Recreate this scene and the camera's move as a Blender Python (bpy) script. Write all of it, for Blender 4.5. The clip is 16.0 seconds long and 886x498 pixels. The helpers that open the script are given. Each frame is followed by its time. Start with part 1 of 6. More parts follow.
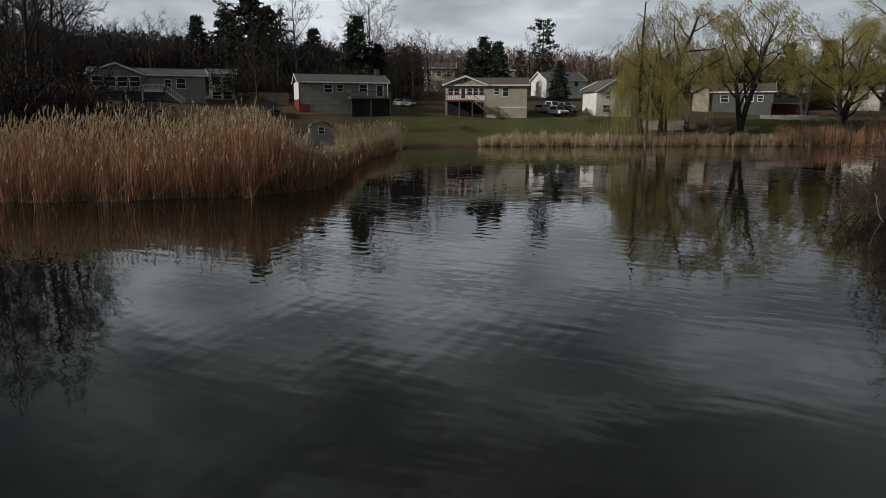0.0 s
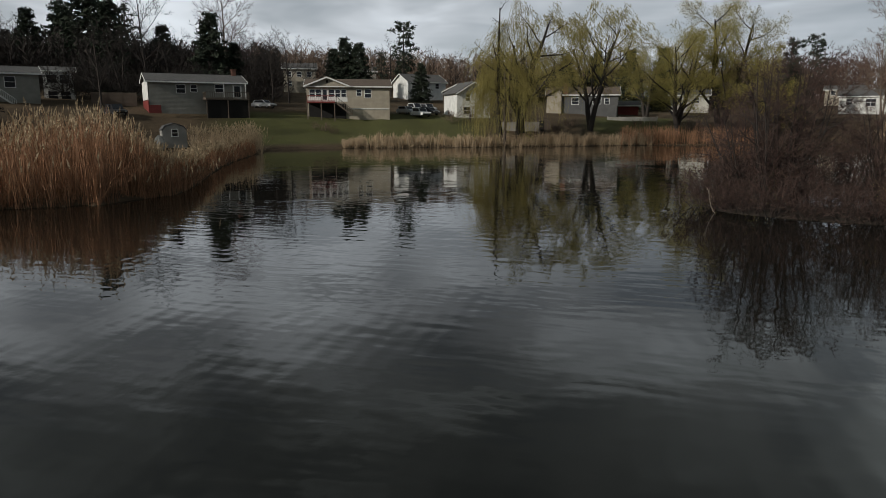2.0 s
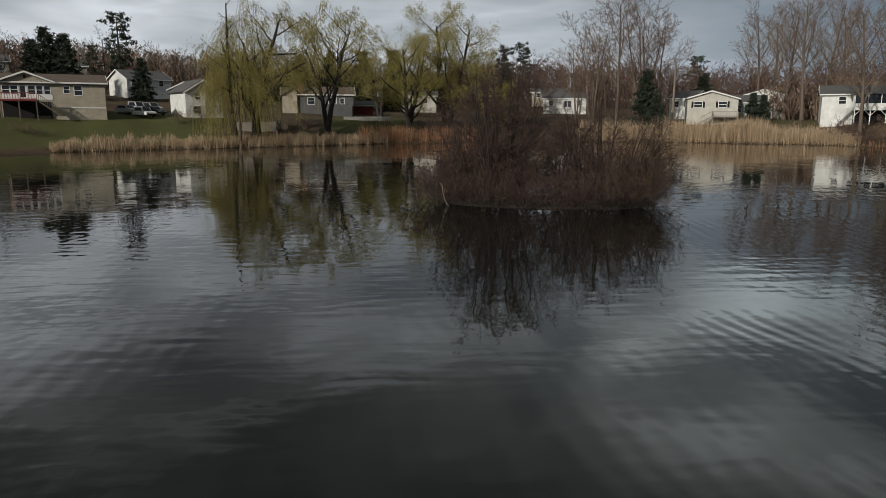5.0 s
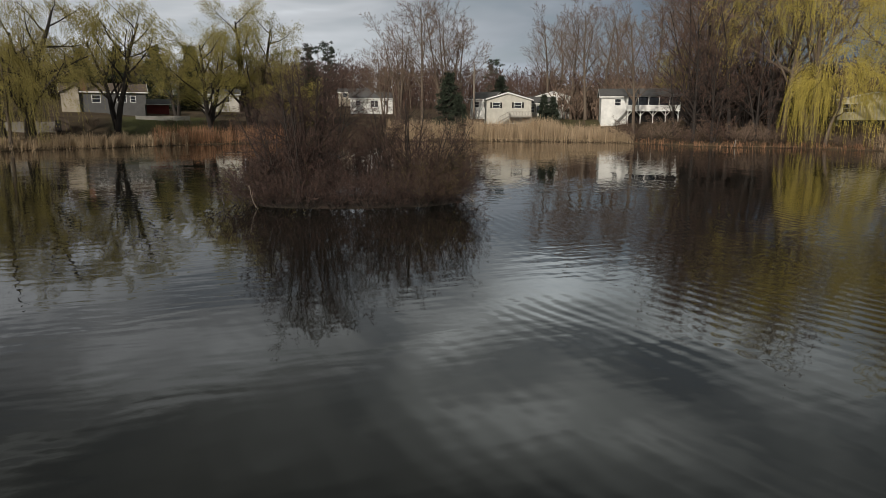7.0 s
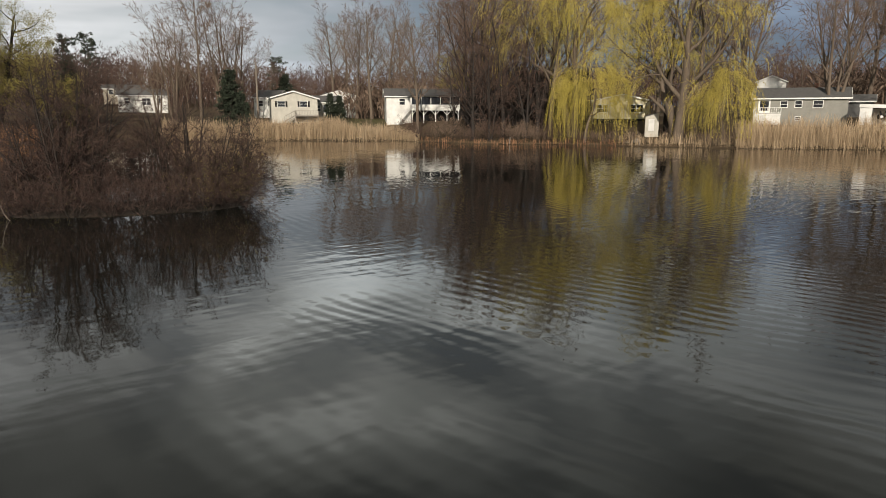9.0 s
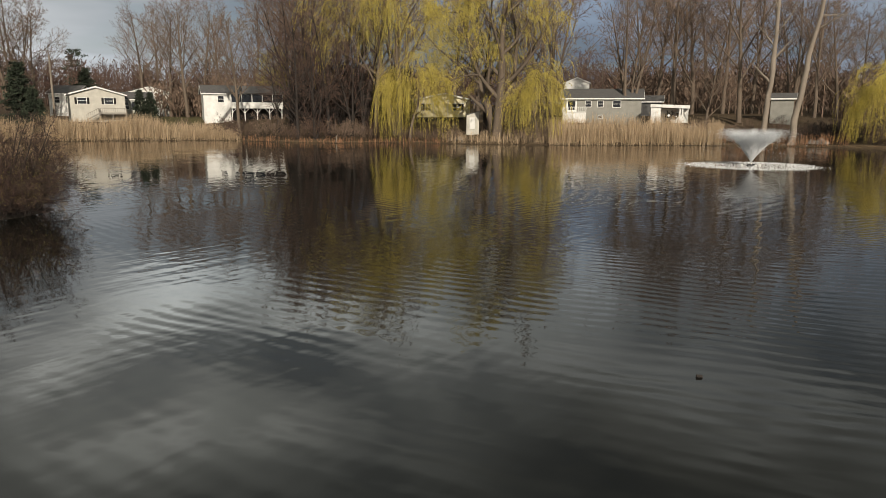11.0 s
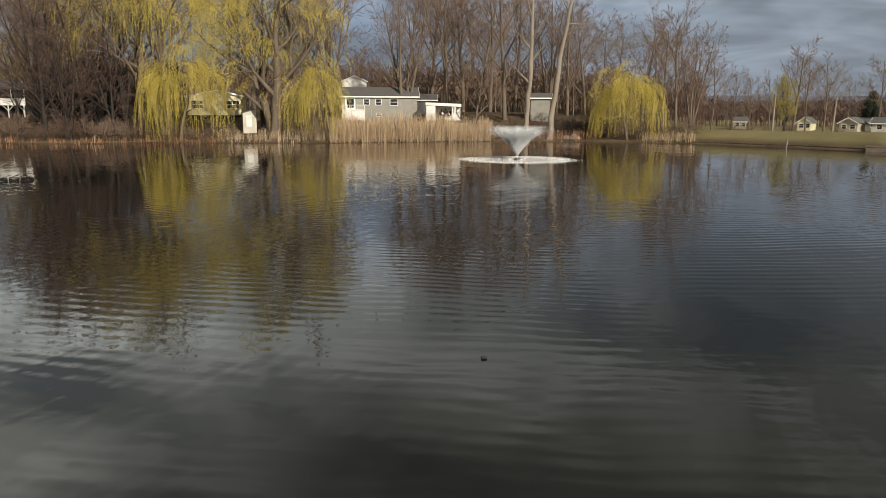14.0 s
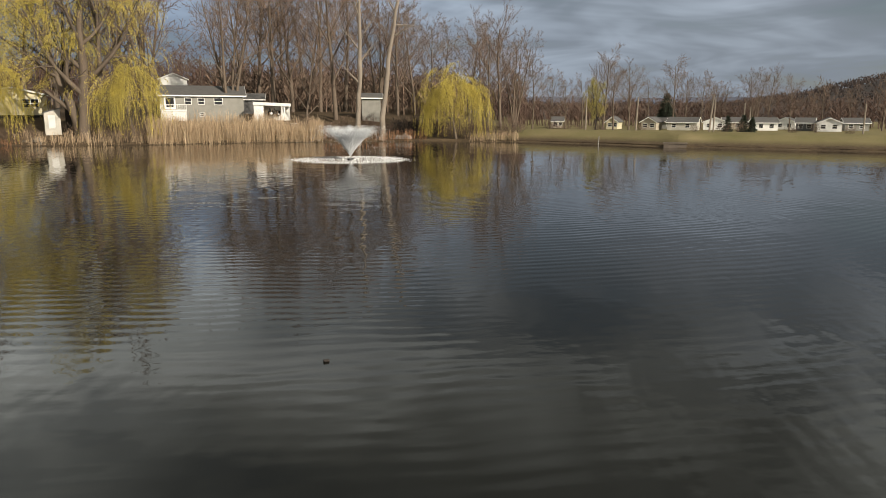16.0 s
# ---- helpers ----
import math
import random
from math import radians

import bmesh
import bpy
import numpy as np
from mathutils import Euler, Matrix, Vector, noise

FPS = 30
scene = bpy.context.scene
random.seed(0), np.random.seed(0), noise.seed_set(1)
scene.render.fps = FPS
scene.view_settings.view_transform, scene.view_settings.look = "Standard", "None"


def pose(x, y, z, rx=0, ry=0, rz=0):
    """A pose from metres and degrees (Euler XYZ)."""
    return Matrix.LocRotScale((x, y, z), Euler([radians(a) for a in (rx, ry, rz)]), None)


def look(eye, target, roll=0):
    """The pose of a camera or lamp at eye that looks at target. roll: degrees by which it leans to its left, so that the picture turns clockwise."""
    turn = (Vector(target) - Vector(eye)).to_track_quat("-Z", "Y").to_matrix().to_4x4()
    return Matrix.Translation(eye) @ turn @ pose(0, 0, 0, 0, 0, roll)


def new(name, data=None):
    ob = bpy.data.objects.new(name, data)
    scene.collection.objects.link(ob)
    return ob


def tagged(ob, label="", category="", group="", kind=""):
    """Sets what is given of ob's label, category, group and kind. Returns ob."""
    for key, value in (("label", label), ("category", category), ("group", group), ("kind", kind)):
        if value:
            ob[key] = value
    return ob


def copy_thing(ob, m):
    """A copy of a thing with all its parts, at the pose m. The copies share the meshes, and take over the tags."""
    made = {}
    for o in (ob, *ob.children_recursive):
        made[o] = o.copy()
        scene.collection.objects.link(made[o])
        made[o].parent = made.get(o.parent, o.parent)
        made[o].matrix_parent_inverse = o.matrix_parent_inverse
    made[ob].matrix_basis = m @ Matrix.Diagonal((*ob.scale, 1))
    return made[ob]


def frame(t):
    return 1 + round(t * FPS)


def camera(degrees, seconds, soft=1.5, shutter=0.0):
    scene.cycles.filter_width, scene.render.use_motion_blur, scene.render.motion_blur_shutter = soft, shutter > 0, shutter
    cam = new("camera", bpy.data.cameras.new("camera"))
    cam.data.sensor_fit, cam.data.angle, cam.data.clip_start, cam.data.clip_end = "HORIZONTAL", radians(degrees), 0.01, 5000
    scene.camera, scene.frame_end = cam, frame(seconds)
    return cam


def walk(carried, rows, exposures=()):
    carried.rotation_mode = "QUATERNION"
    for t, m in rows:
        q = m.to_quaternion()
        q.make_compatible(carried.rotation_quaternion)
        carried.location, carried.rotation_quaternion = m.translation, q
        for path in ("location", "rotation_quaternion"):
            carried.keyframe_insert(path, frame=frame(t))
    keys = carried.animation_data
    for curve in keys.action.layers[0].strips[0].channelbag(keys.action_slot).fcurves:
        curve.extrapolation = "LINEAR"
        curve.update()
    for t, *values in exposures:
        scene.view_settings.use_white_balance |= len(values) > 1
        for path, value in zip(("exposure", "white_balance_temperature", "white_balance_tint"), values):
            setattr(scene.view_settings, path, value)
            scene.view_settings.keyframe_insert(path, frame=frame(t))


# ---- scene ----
# The viewpoint hangs still over the pond and turns; all places below are a bearing (degrees,
# counted to the left from the first view) and a distance in metres from it.
EYE = (0, 0, 4.4)
cam = camera(65.65, 16.0, soft=0.85)
ROWS = [
    (0, 0, -10.99, -0.1),
    (0.5, -2.67, -10.95, -0.15),
    (1, -5.33, -10.91, -0.12),
    (1.5, -8.21, -10.87, -0.11),
    (2, -11.17, -10.84, -0.1),
    (2.5, -14.5, -10.83, -0.07),
    (3, -17.96, -10.82, -0.07),
    (3.2, -19.38, -10.84, 0.01),
    (5.3, -34.88, -10.82, -0.06),
    (5.5, -36.53, -10.81, -0.08),
    (6, -40.37, -10.82, -0.07),
    (6.5, -44.2, -10.84, -0.06),
    (7, -48.11, -10.85, -0.08),
    (7.5, -51.99, -10.87, -0.04),
    (8, -56.05, -10.87, -0.07),
    (8.5, -60.62, -10.9, -0.06),
    (9, -65.43, -10.9, -0.1),
    (9.5, -69.63, -10.94, -0.14),
    (9.7, -71.34, -10.94, -0.16),
    (11.8, -83.93, -11.05, -0.05),
    (12, -85.11, -11.06, -0.01),
    (12.5, -88.2, -11.08, -0.1),
    (13, -91.4, -11.08, -0.13),
    (13.5, -94.5, -11.09, -0.14),
    (14, -97.56, -11.11, -0.19),
    (14.5, -100.81, -11.13, -0.18),
    (15, -104.25, -11.13, -0.2),
    (15.5, -107.8, -11.12, -0.24),
    (16, -111.3, -11.07, -0.2),
]
walk(cam, [(t, pose(*EYE, 90 + p, r, y)) for t, y, p, r in ROWS],
     [(0.0, -0.66, 6150, 8), (3.0, -0.62, 6150, 8), (6.0, -0.54, 6300, 9), (7.5, -0.34, 6500, 10), (9.0, -0.06, 6700, 10), (10.5, -0.08, 6800, 10), (12.0, -0.06, 6850, 10), (14.0, 0.16, 6850, 10), (16.0, 0.26, 6850, 10)])

# ---- light ----
SUN_AZ, SUN_EL = 112.0, 23.0


def at(az, d, z=0.0):
    a = radians(az)
    return Vector((-math.sin(a) * d, math.cos(a) * d, z))


def lerp_keys(keys, x):
    xs = sorted(keys)
    return float(np.interp(x, xs, [keys[k] for k in xs]))


class Nodes:
    """Short hand for node trees."""

    def __init__(self, tree):
        self.t = tree
        self.t.nodes.clear()

    def add(self, kind, ins=None, **props):
        n = self.t.nodes.new(kind)
        for k, v in props.items():
            setattr(n, k, v)
        for k, v in (ins or {}).items():
            if isinstance(v, bpy.types.NodeSocket):
                self.t.links.new(v, n.inputs[k])
            else:
                n.inputs[k].default_value = v
        return n

    def math(self, op, a, b=0.0, c=0.0, clamp=False):
        return self.add("ShaderNodeMath", {0: a, 1: b, 2: c}, operation=op, use_clamp=clamp).outputs[0]

    def mix(self, fac, a, b, blend="MIX"):
        n = self.add("ShaderNodeMix", {0: fac, 6: a, 7: b}, data_type="RGBA", blend_type=blend)
        return n.outputs[2]

    def noise(self, vec, scale, detail=4.0, rough=0.55, dist=0.0):
        return self.add("ShaderNodeTexNoise", {"Vector": vec, "Scale": scale, "Detail": detail, "Roughness": rough, "Distortion": dist})

    def ramp(self, fac, stops):
        n = self.add("ShaderNodeValToRGB", {0: fac})
        e = n.color_ramp.elements
        e[0].position, e[0].color = stops[0][0], stops[0][1]
        e[1].position, e[1].color = stops[-1][0], stops[-1][1]
        for p, c in stops[1:-1]:
            e.new(p).color = c
        return n.outputs[0]


def grey(v):
    return (v, v, v, 1)


def rgb(r, g, b):
    return (r, g, b, 1)


def make_world():
    w = bpy.data.worlds.new("world")
    scene.world = w
    w.use_nodes = True
    n = Nodes(w.node_tree)
    d = n.add("ShaderNodeTexCoord").outputs["Generated"]
    sep = n.add("ShaderNodeSeparateXYZ", {0: d})
    x, y, z = sep.outputs
    up = n.math("MAXIMUM", z, 0.0)
    flat = n.math("ADD", up, 0.16)
    px, py = n.math("DIVIDE", x, flat), n.math("DIVIDE", y, flat)
    plane = n.add("ShaderNodeCombineXYZ", {0: px, 1: py, 2: 0.0}).outputs[0]
    big = n.noise(plane, 0.55, 4.0, 0.5, 0.8).outputs[0]
    fine = n.noise(plane, 1.7, 3.0, 0.5, 0.6).outputs[0]
    # cloud brightness: the deck glows on the sun's side and is slate blue away from it
    side = at(35.0, 1.0)
    dot = n.math("ADD", n.math("MULTIPLY", x, side.x), n.math("MULTIPLY", y, side.y))
    lit = n.math("MULTIPLY_ADD", dot, 0.5, 0.5)
    deck = n.ramp(lit, [(0.0, rgb(0.215, 0.255, 0.31)), (0.28, rgb(0.145, 0.20, 0.285)), (0.42, rgb(0.26, 0.325, 0.40)), (0.62, rgb(0.80, 0.84, 0.88)), (1.0, rgb(1.02, 1.04, 1.06))])
    shade = n.math("ADD", n.math("MULTIPLY", big, 0.65), n.math("MULTIPLY", fine, 0.35))
    shade = n.ramp(shade, [(0.37, grey(0.22)), (0.5, grey(0.8)), (0.61, grey(2.0))])
    high = n.ramp(z, [(0.16, grey(0.0)), (0.4, grey(0.92))])
    bank = at(-66.0, 1.0)
    toward = n.math("ADD", n.math("MULTIPLY", x, bank.x), n.math("MULTIPLY", y, bank.y))
    thin = n.ramp(toward, [(0.0, grey(0.42)), (0.28, grey(0.27)), (0.39, grey(0.35)), (0.56, grey(0.31)), (0.64, grey(0.40)), (0.73, grey(0.44)), (0.82, grey(0.64)), (0.9, grey(1.5)), (1.0, grey(2.4))])
    deck = n.mix(high, deck, n.mix(1.0, rgb(1.06, 1.12, 1.07), thin, "MULTIPLY"))
    # low down, on the bright side, the deck is even
    low = n.math("MULTIPLY", n.ramp(z, [(0.1, grey(0.78)), (0.3, grey(0.0))]), n.ramp(lit, [(0.2, grey(0.75)), (0.5, grey(1.0))]))
    shade = n.mix(low, shade, grey(0.95))
    shade = n.mix(n.ramp(z, [(0.25, grey(0.0)), (0.45, grey(0.15))]), shade, grey(0.85))
    cloud = n.mix(1.0, deck, shade, "MULTIPLY")
    # overhead the deck is thicker and darker
    top = n.ramp(z, [(0.0, grey(1.0)), (0.25, grey(1.0)), (0.6, grey(0.85)), (1.0, grey(0.7))])
    cloud = n.mix(1.0, cloud, top, "MULTIPLY")
    sky = n.add("ShaderNodeTexSky", sky_type="NISHITA", sun_disc=False, sun_elevation=radians(SUN_EL), sun_rotation=radians(-SUN_AZ))
    blue = n.mix(1.0, sky.outputs[0], grey(0.07), "MULTIPLY")
    gap = n.ramp(n.math("ADD", n.math("MULTIPLY", big, 0.5), n.math("MULTIPLY", fine, 0.5)), [(0.34, grey(0.35)), (0.5, grey(0.0))])
    both = n.mix(gap, cloud, blue)
    bg = n.add("ShaderNodeBackground", {0: both, 1: 1.0})
    out = n.add("ShaderNodeOutputWorld", {0: bg.outputs[0]})


make_world()
sun = new("sun", bpy.data.lights.new("sun", "SUN"))
sun.data.energy, sun.data.angle, sun.data.color = 4.6, radians(0.6), (1.0, 0.91, 0.79)
sun.matrix_world = look(at(SUN_AZ, 300, 300 * math.tan(radians(SUN_EL))), (0, 0, 0))


# ---- materials ----
def material(name, base, rough=0.7, other=None, scale=2.0, fine=18.0, bump=0.0, metal=0.0, spec=0.4, spread=0.25, random_hue=0.0, stretch=(1, 1, 1), translucent=0.0):
    """Two scales of variation between base and other, a little relief."""
    m = bpy.data.materials.new(name)
    m.use_nodes = True
    n = Nodes(m.node_tree)
    co = n.add("ShaderNodeTexCoord").outputs["Object"]
    co = n.add("ShaderNodeVectorMath", {0: co, 1: stretch}, operation="MULTIPLY").outputs[0]
    other = other or tuple(c * 0.65 for c in base)
    a = n.noise(co, scale, 5.0).outputs[0]
    b = n.noise(co, fine, 4.0).outputs[0]
    f = n.math("ADD", n.math("MULTIPLY", a, 0.6), n.math("MULTIPLY", b, 0.4))
    f = n.ramp(f, [(0.5 - spread, grey(0)), (0.5 + spread, grey(1))])
    col = n.mix(f, (*base, 1), (*other, 1))
    if random_hue:
        r = n.add("ShaderNodeNewGeometry").outputs["Random Per Island"]
        v = n.math("MULTIPLY_ADD", r, 2 * random_hue, 1 - random_hue)
        col = n.mix(1.0, col, n.add("ShaderNodeCombineXYZ", {0: v, 1: v, 2: v}).outputs[0], "MULTIPLY")
    ins = {"Base Color": col, "Roughness": rough, "Metallic": metal, "Specular IOR Level": spec}
    if bump:
        ins["Normal"] = n.add("ShaderNodeBump", {"Height": b, "Strength": bump, "Distance": 0.05}).outputs[0]
    sh = n.add("ShaderNodeBsdfPrincipled", ins).outputs[0]
    if translucent:
        tr = n.add("ShaderNodeBsdfTranslucent", {0: col}).outputs[0]
        sh = n.add("ShaderNodeMixShader", {0: translucent, 1: sh, 2: tr}).outputs[0]
    n.add("ShaderNodeOutputMaterial", {0: sh})
    return m


def water_material():
    m = bpy.data.materials.new("pond water")
    m.use_nodes = True
    n = Nodes(m.node_tree)
    co = n.add("ShaderNodeNewGeometry").outputs["Position"]
    # rings that spread from the fountain, cross ripples in long crests, slow swell and fine chop, in metres
    src = at(-103.7, 69.0)
    away = n.add("ShaderNodeVectorMath", {0: co, 1: tuple(src)}, operation="DISTANCE").outputs["Value"]
    bend = n.noise(co, 0.10, 3.0).outputs[0]
    phase = n.math("ADD", n.math("MULTIPLY", away, 12.5), n.math("MULTIPLY", bend, 26.0))
    rings = n.math("SINE", phase)
    patch = n.ramp(n.noise(co, 0.09, 4.0, 0.6, 0.8).outputs[0], [(0.38, grey(0.12)), (0.58, grey(1.0))])
    near = n.ramp(n.math("DIVIDE", away, 130.0), [(0.0, grey(1.0)), (0.4, grey(0.9)), (0.53, grey(0.55)), (0.66, grey(0.1)), (1.0, grey(0.05))])
    rings = n.math("MULTIPLY", n.math("MULTIPLY", rings, 0.0017), n.math("MULTIPLY", patch, near))
    warp = n.add("ShaderNodeVectorMath", {0: n.noise(co, 0.35, 2.0).outputs["Color"], 1: (0.7, 0.7, 0.0)}, operation="MULTIPLY").outputs[0]
    bent = n.add("ShaderNodeVectorMath", {0: co, 1: warp}, operation="ADD").outputs[0]
    rot = n.add("ShaderNodeVectorRotate", {"Vector": bent, "Angle": radians(28)}, rotation_type="Z_AXIS").outputs[0]
    crest = n.add("ShaderNodeVectorMath", {0: rot, 1: (0.5, 1.7, 1.0)}, operation="MULTIPLY").outputs[0]
    w1 = n.noise(crest, 1.2, 1.0, 0.4, 0.0).outputs[0]
    rot2 = n.add("ShaderNodeVectorRotate", {"Vector": bent, "Angle": radians(100)}, rotation_type="Z_AXIS").outputs[0]
    crest2 = n.add("ShaderNodeVectorMath", {0: rot2, 1: (0.7, 1.6, 1.0)}, operation="MULTIPLY").outputs[0]
    w2 = n.noise(crest2, 2.2, 1.0, 0.4, 0.0).outputs[0]
    w3 = n.noise(co, 0.16, 2.0).outputs[0]
    chop = n.noise(co, 5.0, 2.0).outputs[0]
    calm = n.ramp(n.noise(co, 0.06, 4.0, 0.55, 0.8).outputs[0], [(0.42, grey(0.22)), (0.6, grey(1.0))])
    h = n.math("ADD", n.math("MULTIPLY", w1, 0.014), n.math("MULTIPLY", w2, 0.0035))
    h = n.math("ADD", h, n.math("MULTIPLY", chop, 0.0011))
    h = n.math("MULTIPLY", h, calm)
    h = n.math("ADD", h, n.math("MULTIPLY", w3, 0.02))
    h = n.math("ADD", h, rings)
    bump = n.add("ShaderNodeBump", {"Height": h, "Strength": 1.0, "Distance": 1.0})
    murk = n.mix(n.noise(co, 0.08, 3.0).outputs[0], rgb(0.005, 0.006, 0.005), rgb(0.010, 0.0095, 0.007))
    sh = n.add("ShaderNodeBsdfPrincipled", {"Base Color": murk, "Roughness": 0.02, "IOR": 1.333, "Normal": bump.outputs[0]})
    n.add("ShaderNodeOutputMaterial", {0: sh.outputs[0]})
    return m


def ground_material():
    m = bpy.data.materials.new("ground")
    m.use_nodes = True
    n = Nodes(m.node_tree)
    co = n.add("ShaderNodeNewGeometry").outputs["Position"]
    lawn = n.add("ShaderNodeAttribute", attribute_name="lawn").outputs["Fac"]
    dry = n.add("ShaderNodeAttribute", attribute_name="dry").outputs["Fac"]
    a = n.noise(co, 0.18, 5.0, 0.6).outputs[0]
    b = n.noise(co, 2.5, 4.0, 0.6).outputs[0]
    c = n.noise(co, 14.0, 3.0, 0.6).outputs[0]
    f = n.math("ADD", n.math("MULTIPLY", a, 0.5), n.math("ADD", n.math("MULTIPLY", b, 0.3), n.math("MULTIPLY", c, 0.2)))
    f = n.ramp(f, [(0.36, grey(0)), (0.64, grey(1))])
    # Greens darkened to carry the lawn's cloud shade; noise varies between them.
    green = n.mix(f, rgb(0.022, 0.036, 0.010), rgb(0.085, 0.094, 0.030))
    straw = n.mix(f, rgb(0.27, 0.22, 0.12), rgb(0.17, 0.155, 0.07))
    litter = n.mix(f, rgb(0.055, 0.040, 0.028), rgb(0.13, 0.095, 0.06))
    grass = n.mix(dry, green, straw)
    edge = n.math("ADD", lawn, n.math("MULTIPLY", n.math("SUBTRACT", b, 0.5), 0.6), 0.0, True)
    col = n.mix(edge, litter, grass)
    bump = n.add("ShaderNodeBump", {"Height": n.math("ADD", b, c), "Strength": 0.6, "Distance": 0.12}).outputs[0]
    sh = n.add("ShaderNodeBsdfPrincipled", {"Base Color": col, "Roughness": 0.95, "Specular IOR Level": 0.1, "Normal": bump}).outputs[0]
    n.add("ShaderNodeOutputMaterial", {0: sh})
    return m


def siding_material(name, base):
    """Painted lap siding: faint course lines and grime."""
    m = bpy.data.materials.new(name)
    m.use_nodes = True
    n = Nodes(m.node_tree)
    co = n.add("ShaderNodeTexCoord").outputs["Object"]
    z = n.add("ShaderNodeSeparateXYZ", {0: co}).outputs[2]
    lap = n.math("FRACT", n.math("MULTIPLY", z, 5.0))
    a = n.noise(co, 0.9, 5.0).outputs[0]
    f = n.ramp(a, [(0.35, grey(0.80)), (0.65, grey(1.0))])
    col = n.mix(1.0, (*base, 1), f, "MULTIPLY")
    bump = n.add("ShaderNodeBump", {"Height": lap, "Strength": 0.7, "Distance": 0.025}).outputs[0]
    n.add("ShaderNodeOutputMaterial", {0: n.add("ShaderNodeBsdfPrincipled", {"Base Color": col, "Roughness": 0.6, "Normal": bump}).outputs[0]})
    return m


WATER = water_material()
GROUND = ground_material()
WHITE = siding_material("white siding", (0.78, 0.78, 0.75))
CREAM = siding_material("cream siding", (0.52, 0.50, 0.44))
YELLOW = siding_material("pale yellow siding", (0.66, 0.60, 0.42))
BEIGE = siding_material("beige siding", (0.42, 0.37, 0.29))
SAGE = siding_material("grey green siding", (0.27, 0.265, 0.235))
SLATE = siding_material("dark grey siding", (0.10, 0.10, 0.10))
BROWN = siding_material("brown siding", (0.10, 0.075, 0.055))
RED = siding_material("red boards", (0.22, 0.035, 0.03))
ROOF = material("grey shingles", (0.13, 0.125, 0.12), 0.9, (0.07, 0.07, 0.07), 1.5, 30, 0.5)
ROOF_BROWN = material("brown shingles", (0.15, 0.115, 0.09), 0.9, (0.085, 0.065, 0.05), 1.5, 30, 0.5)
TRIM = material("white trim paint", (0.8, 0.8, 0.78), 0.5, (0.68, 0.68, 0.64))
PANE = material("window glass", (0.02, 0.024, 0.028), 0.06, (0.03, 0.03, 0.035), spec=0.7)
CONCRETE = material("concrete", (0.36, 0.35, 0.32), 0.9, (0.24, 0.23, 0.21), 1.0, 12, 0.3)
DECKWOOD = material("weathered deck boards", (0.16, 0.13, 0.10), 0.8, (0.09, 0.07, 0.055), 2, 25, 0.3)
GREYWOOD = material("grey weathered wood", (0.30, 0.28, 0.25), 0.85, (0.18, 0.165, 0.15), 2, 25, 0.4, stretch=(1, 1, 0.2))
BRICK = material("chimney brick", (0.24, 0.12, 0.085), 0.9, (0.14, 0.075, 0.055), 3, 22, 0.5)
# Near black; on the sheets under decks and porches it stands for shade.
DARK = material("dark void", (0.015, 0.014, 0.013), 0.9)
METAL = material("galvanised metal", (0.5, 0.5, 0.5), 0.45, (0.35, 0.35, 0.35), metal=0.8)
BARK = material("grey brown bark", (0.18, 0.14, 0.105), 0.95, (0.085, 0.066, 0.05), 1.2, 16, 0.8, stretch=(1, 1, 0.3))
BARK_PALE = material("pale bare trunk", (0.30, 0.255, 0.205), 0.9, (0.15, 0.125, 0.10), 1.2, 16, 0.8, stretch=(1, 1, 0.3))
# Dark bark; its tone also carries the cloud shade of the left bank.
BARK_DARK = material("dark and shade-toned bark", (0.045, 0.037, 0.032), 0.95, (0.024, 0.02, 0.018), 1.2, 16, 0.8, stretch=(1, 1, 0.3))
TWIG = material("grey brown twigs", (0.215, 0.15, 0.11), 0.9, (0.11, 0.078, 0.058), 0.6, 5, random_hue=0.4)
TWIG_RED = material("red brown twigs", (0.125, 0.078, 0.060), 0.9, (0.065, 0.042, 0.033), 0.6, 5, random_hue=0.3)
TWIG_ISLET = material("dark red brown islet twigs", (0.10, 0.060, 0.048), 0.9, (0.032, 0.022, 0.019), 0.9, 5, random_hue=0.6)
# Dark twigs, darkened further to stand for shade on the left bank.
TWIG_DARK = material("dark and shade-toned twigs", (0.036, 0.028, 0.024), 0.9, (0.02, 0.016, 0.014), 0.6, 5, random_hue=0.3)
TWIG_PURPLE = material("mauve budding twigs", (0.15, 0.085, 0.085), 0.9, (0.08, 0.05, 0.05), 0.6, 5, random_hue=0.3)
WILLOW = material("yellow green willow strands", (0.64, 0.52, 0.115), 0.7, (0.32, 0.265, 0.065), 0.5, 4, random_hue=0.5, translucent=0.3)
WILLOW_DULL = material("olive willow strands", (0.34, 0.29, 0.09), 0.8, (0.20, 0.17, 0.055), 0.5, 4, random_hue=0.3, translucent=0.3)
BUDS = material("fresh green buds", (0.40, 0.34, 0.10), 0.8, (0.22, 0.195, 0.06), 0.5, 4, random_hue=0.35, translucent=0.3)
NEEDLE = material("dark conifer needles", (0.036, 0.048, 0.028), 0.9, (0.02, 0.028, 0.017), 0.8, 5, random_hue=0.3)
REED = material("dry straw reeds", (0.40, 0.225, 0.125), 0.8, (0.22, 0.115, 0.066), 0.25, 3, random_hue=0.6, translucent=0.2)
REED_PALE = material("pale cattail leaves", (0.55, 0.43, 0.29), 0.8, (0.36, 0.26, 0.165), 0.25, 3, random_hue=0.35, translucent=0.2)
PLUME = material("feathery reed plumes", (0.52, 0.42, 0.28), 0.9, (0.38, 0.29, 0.185), 0.6, 5, random_hue=0.25, translucent=0.3)
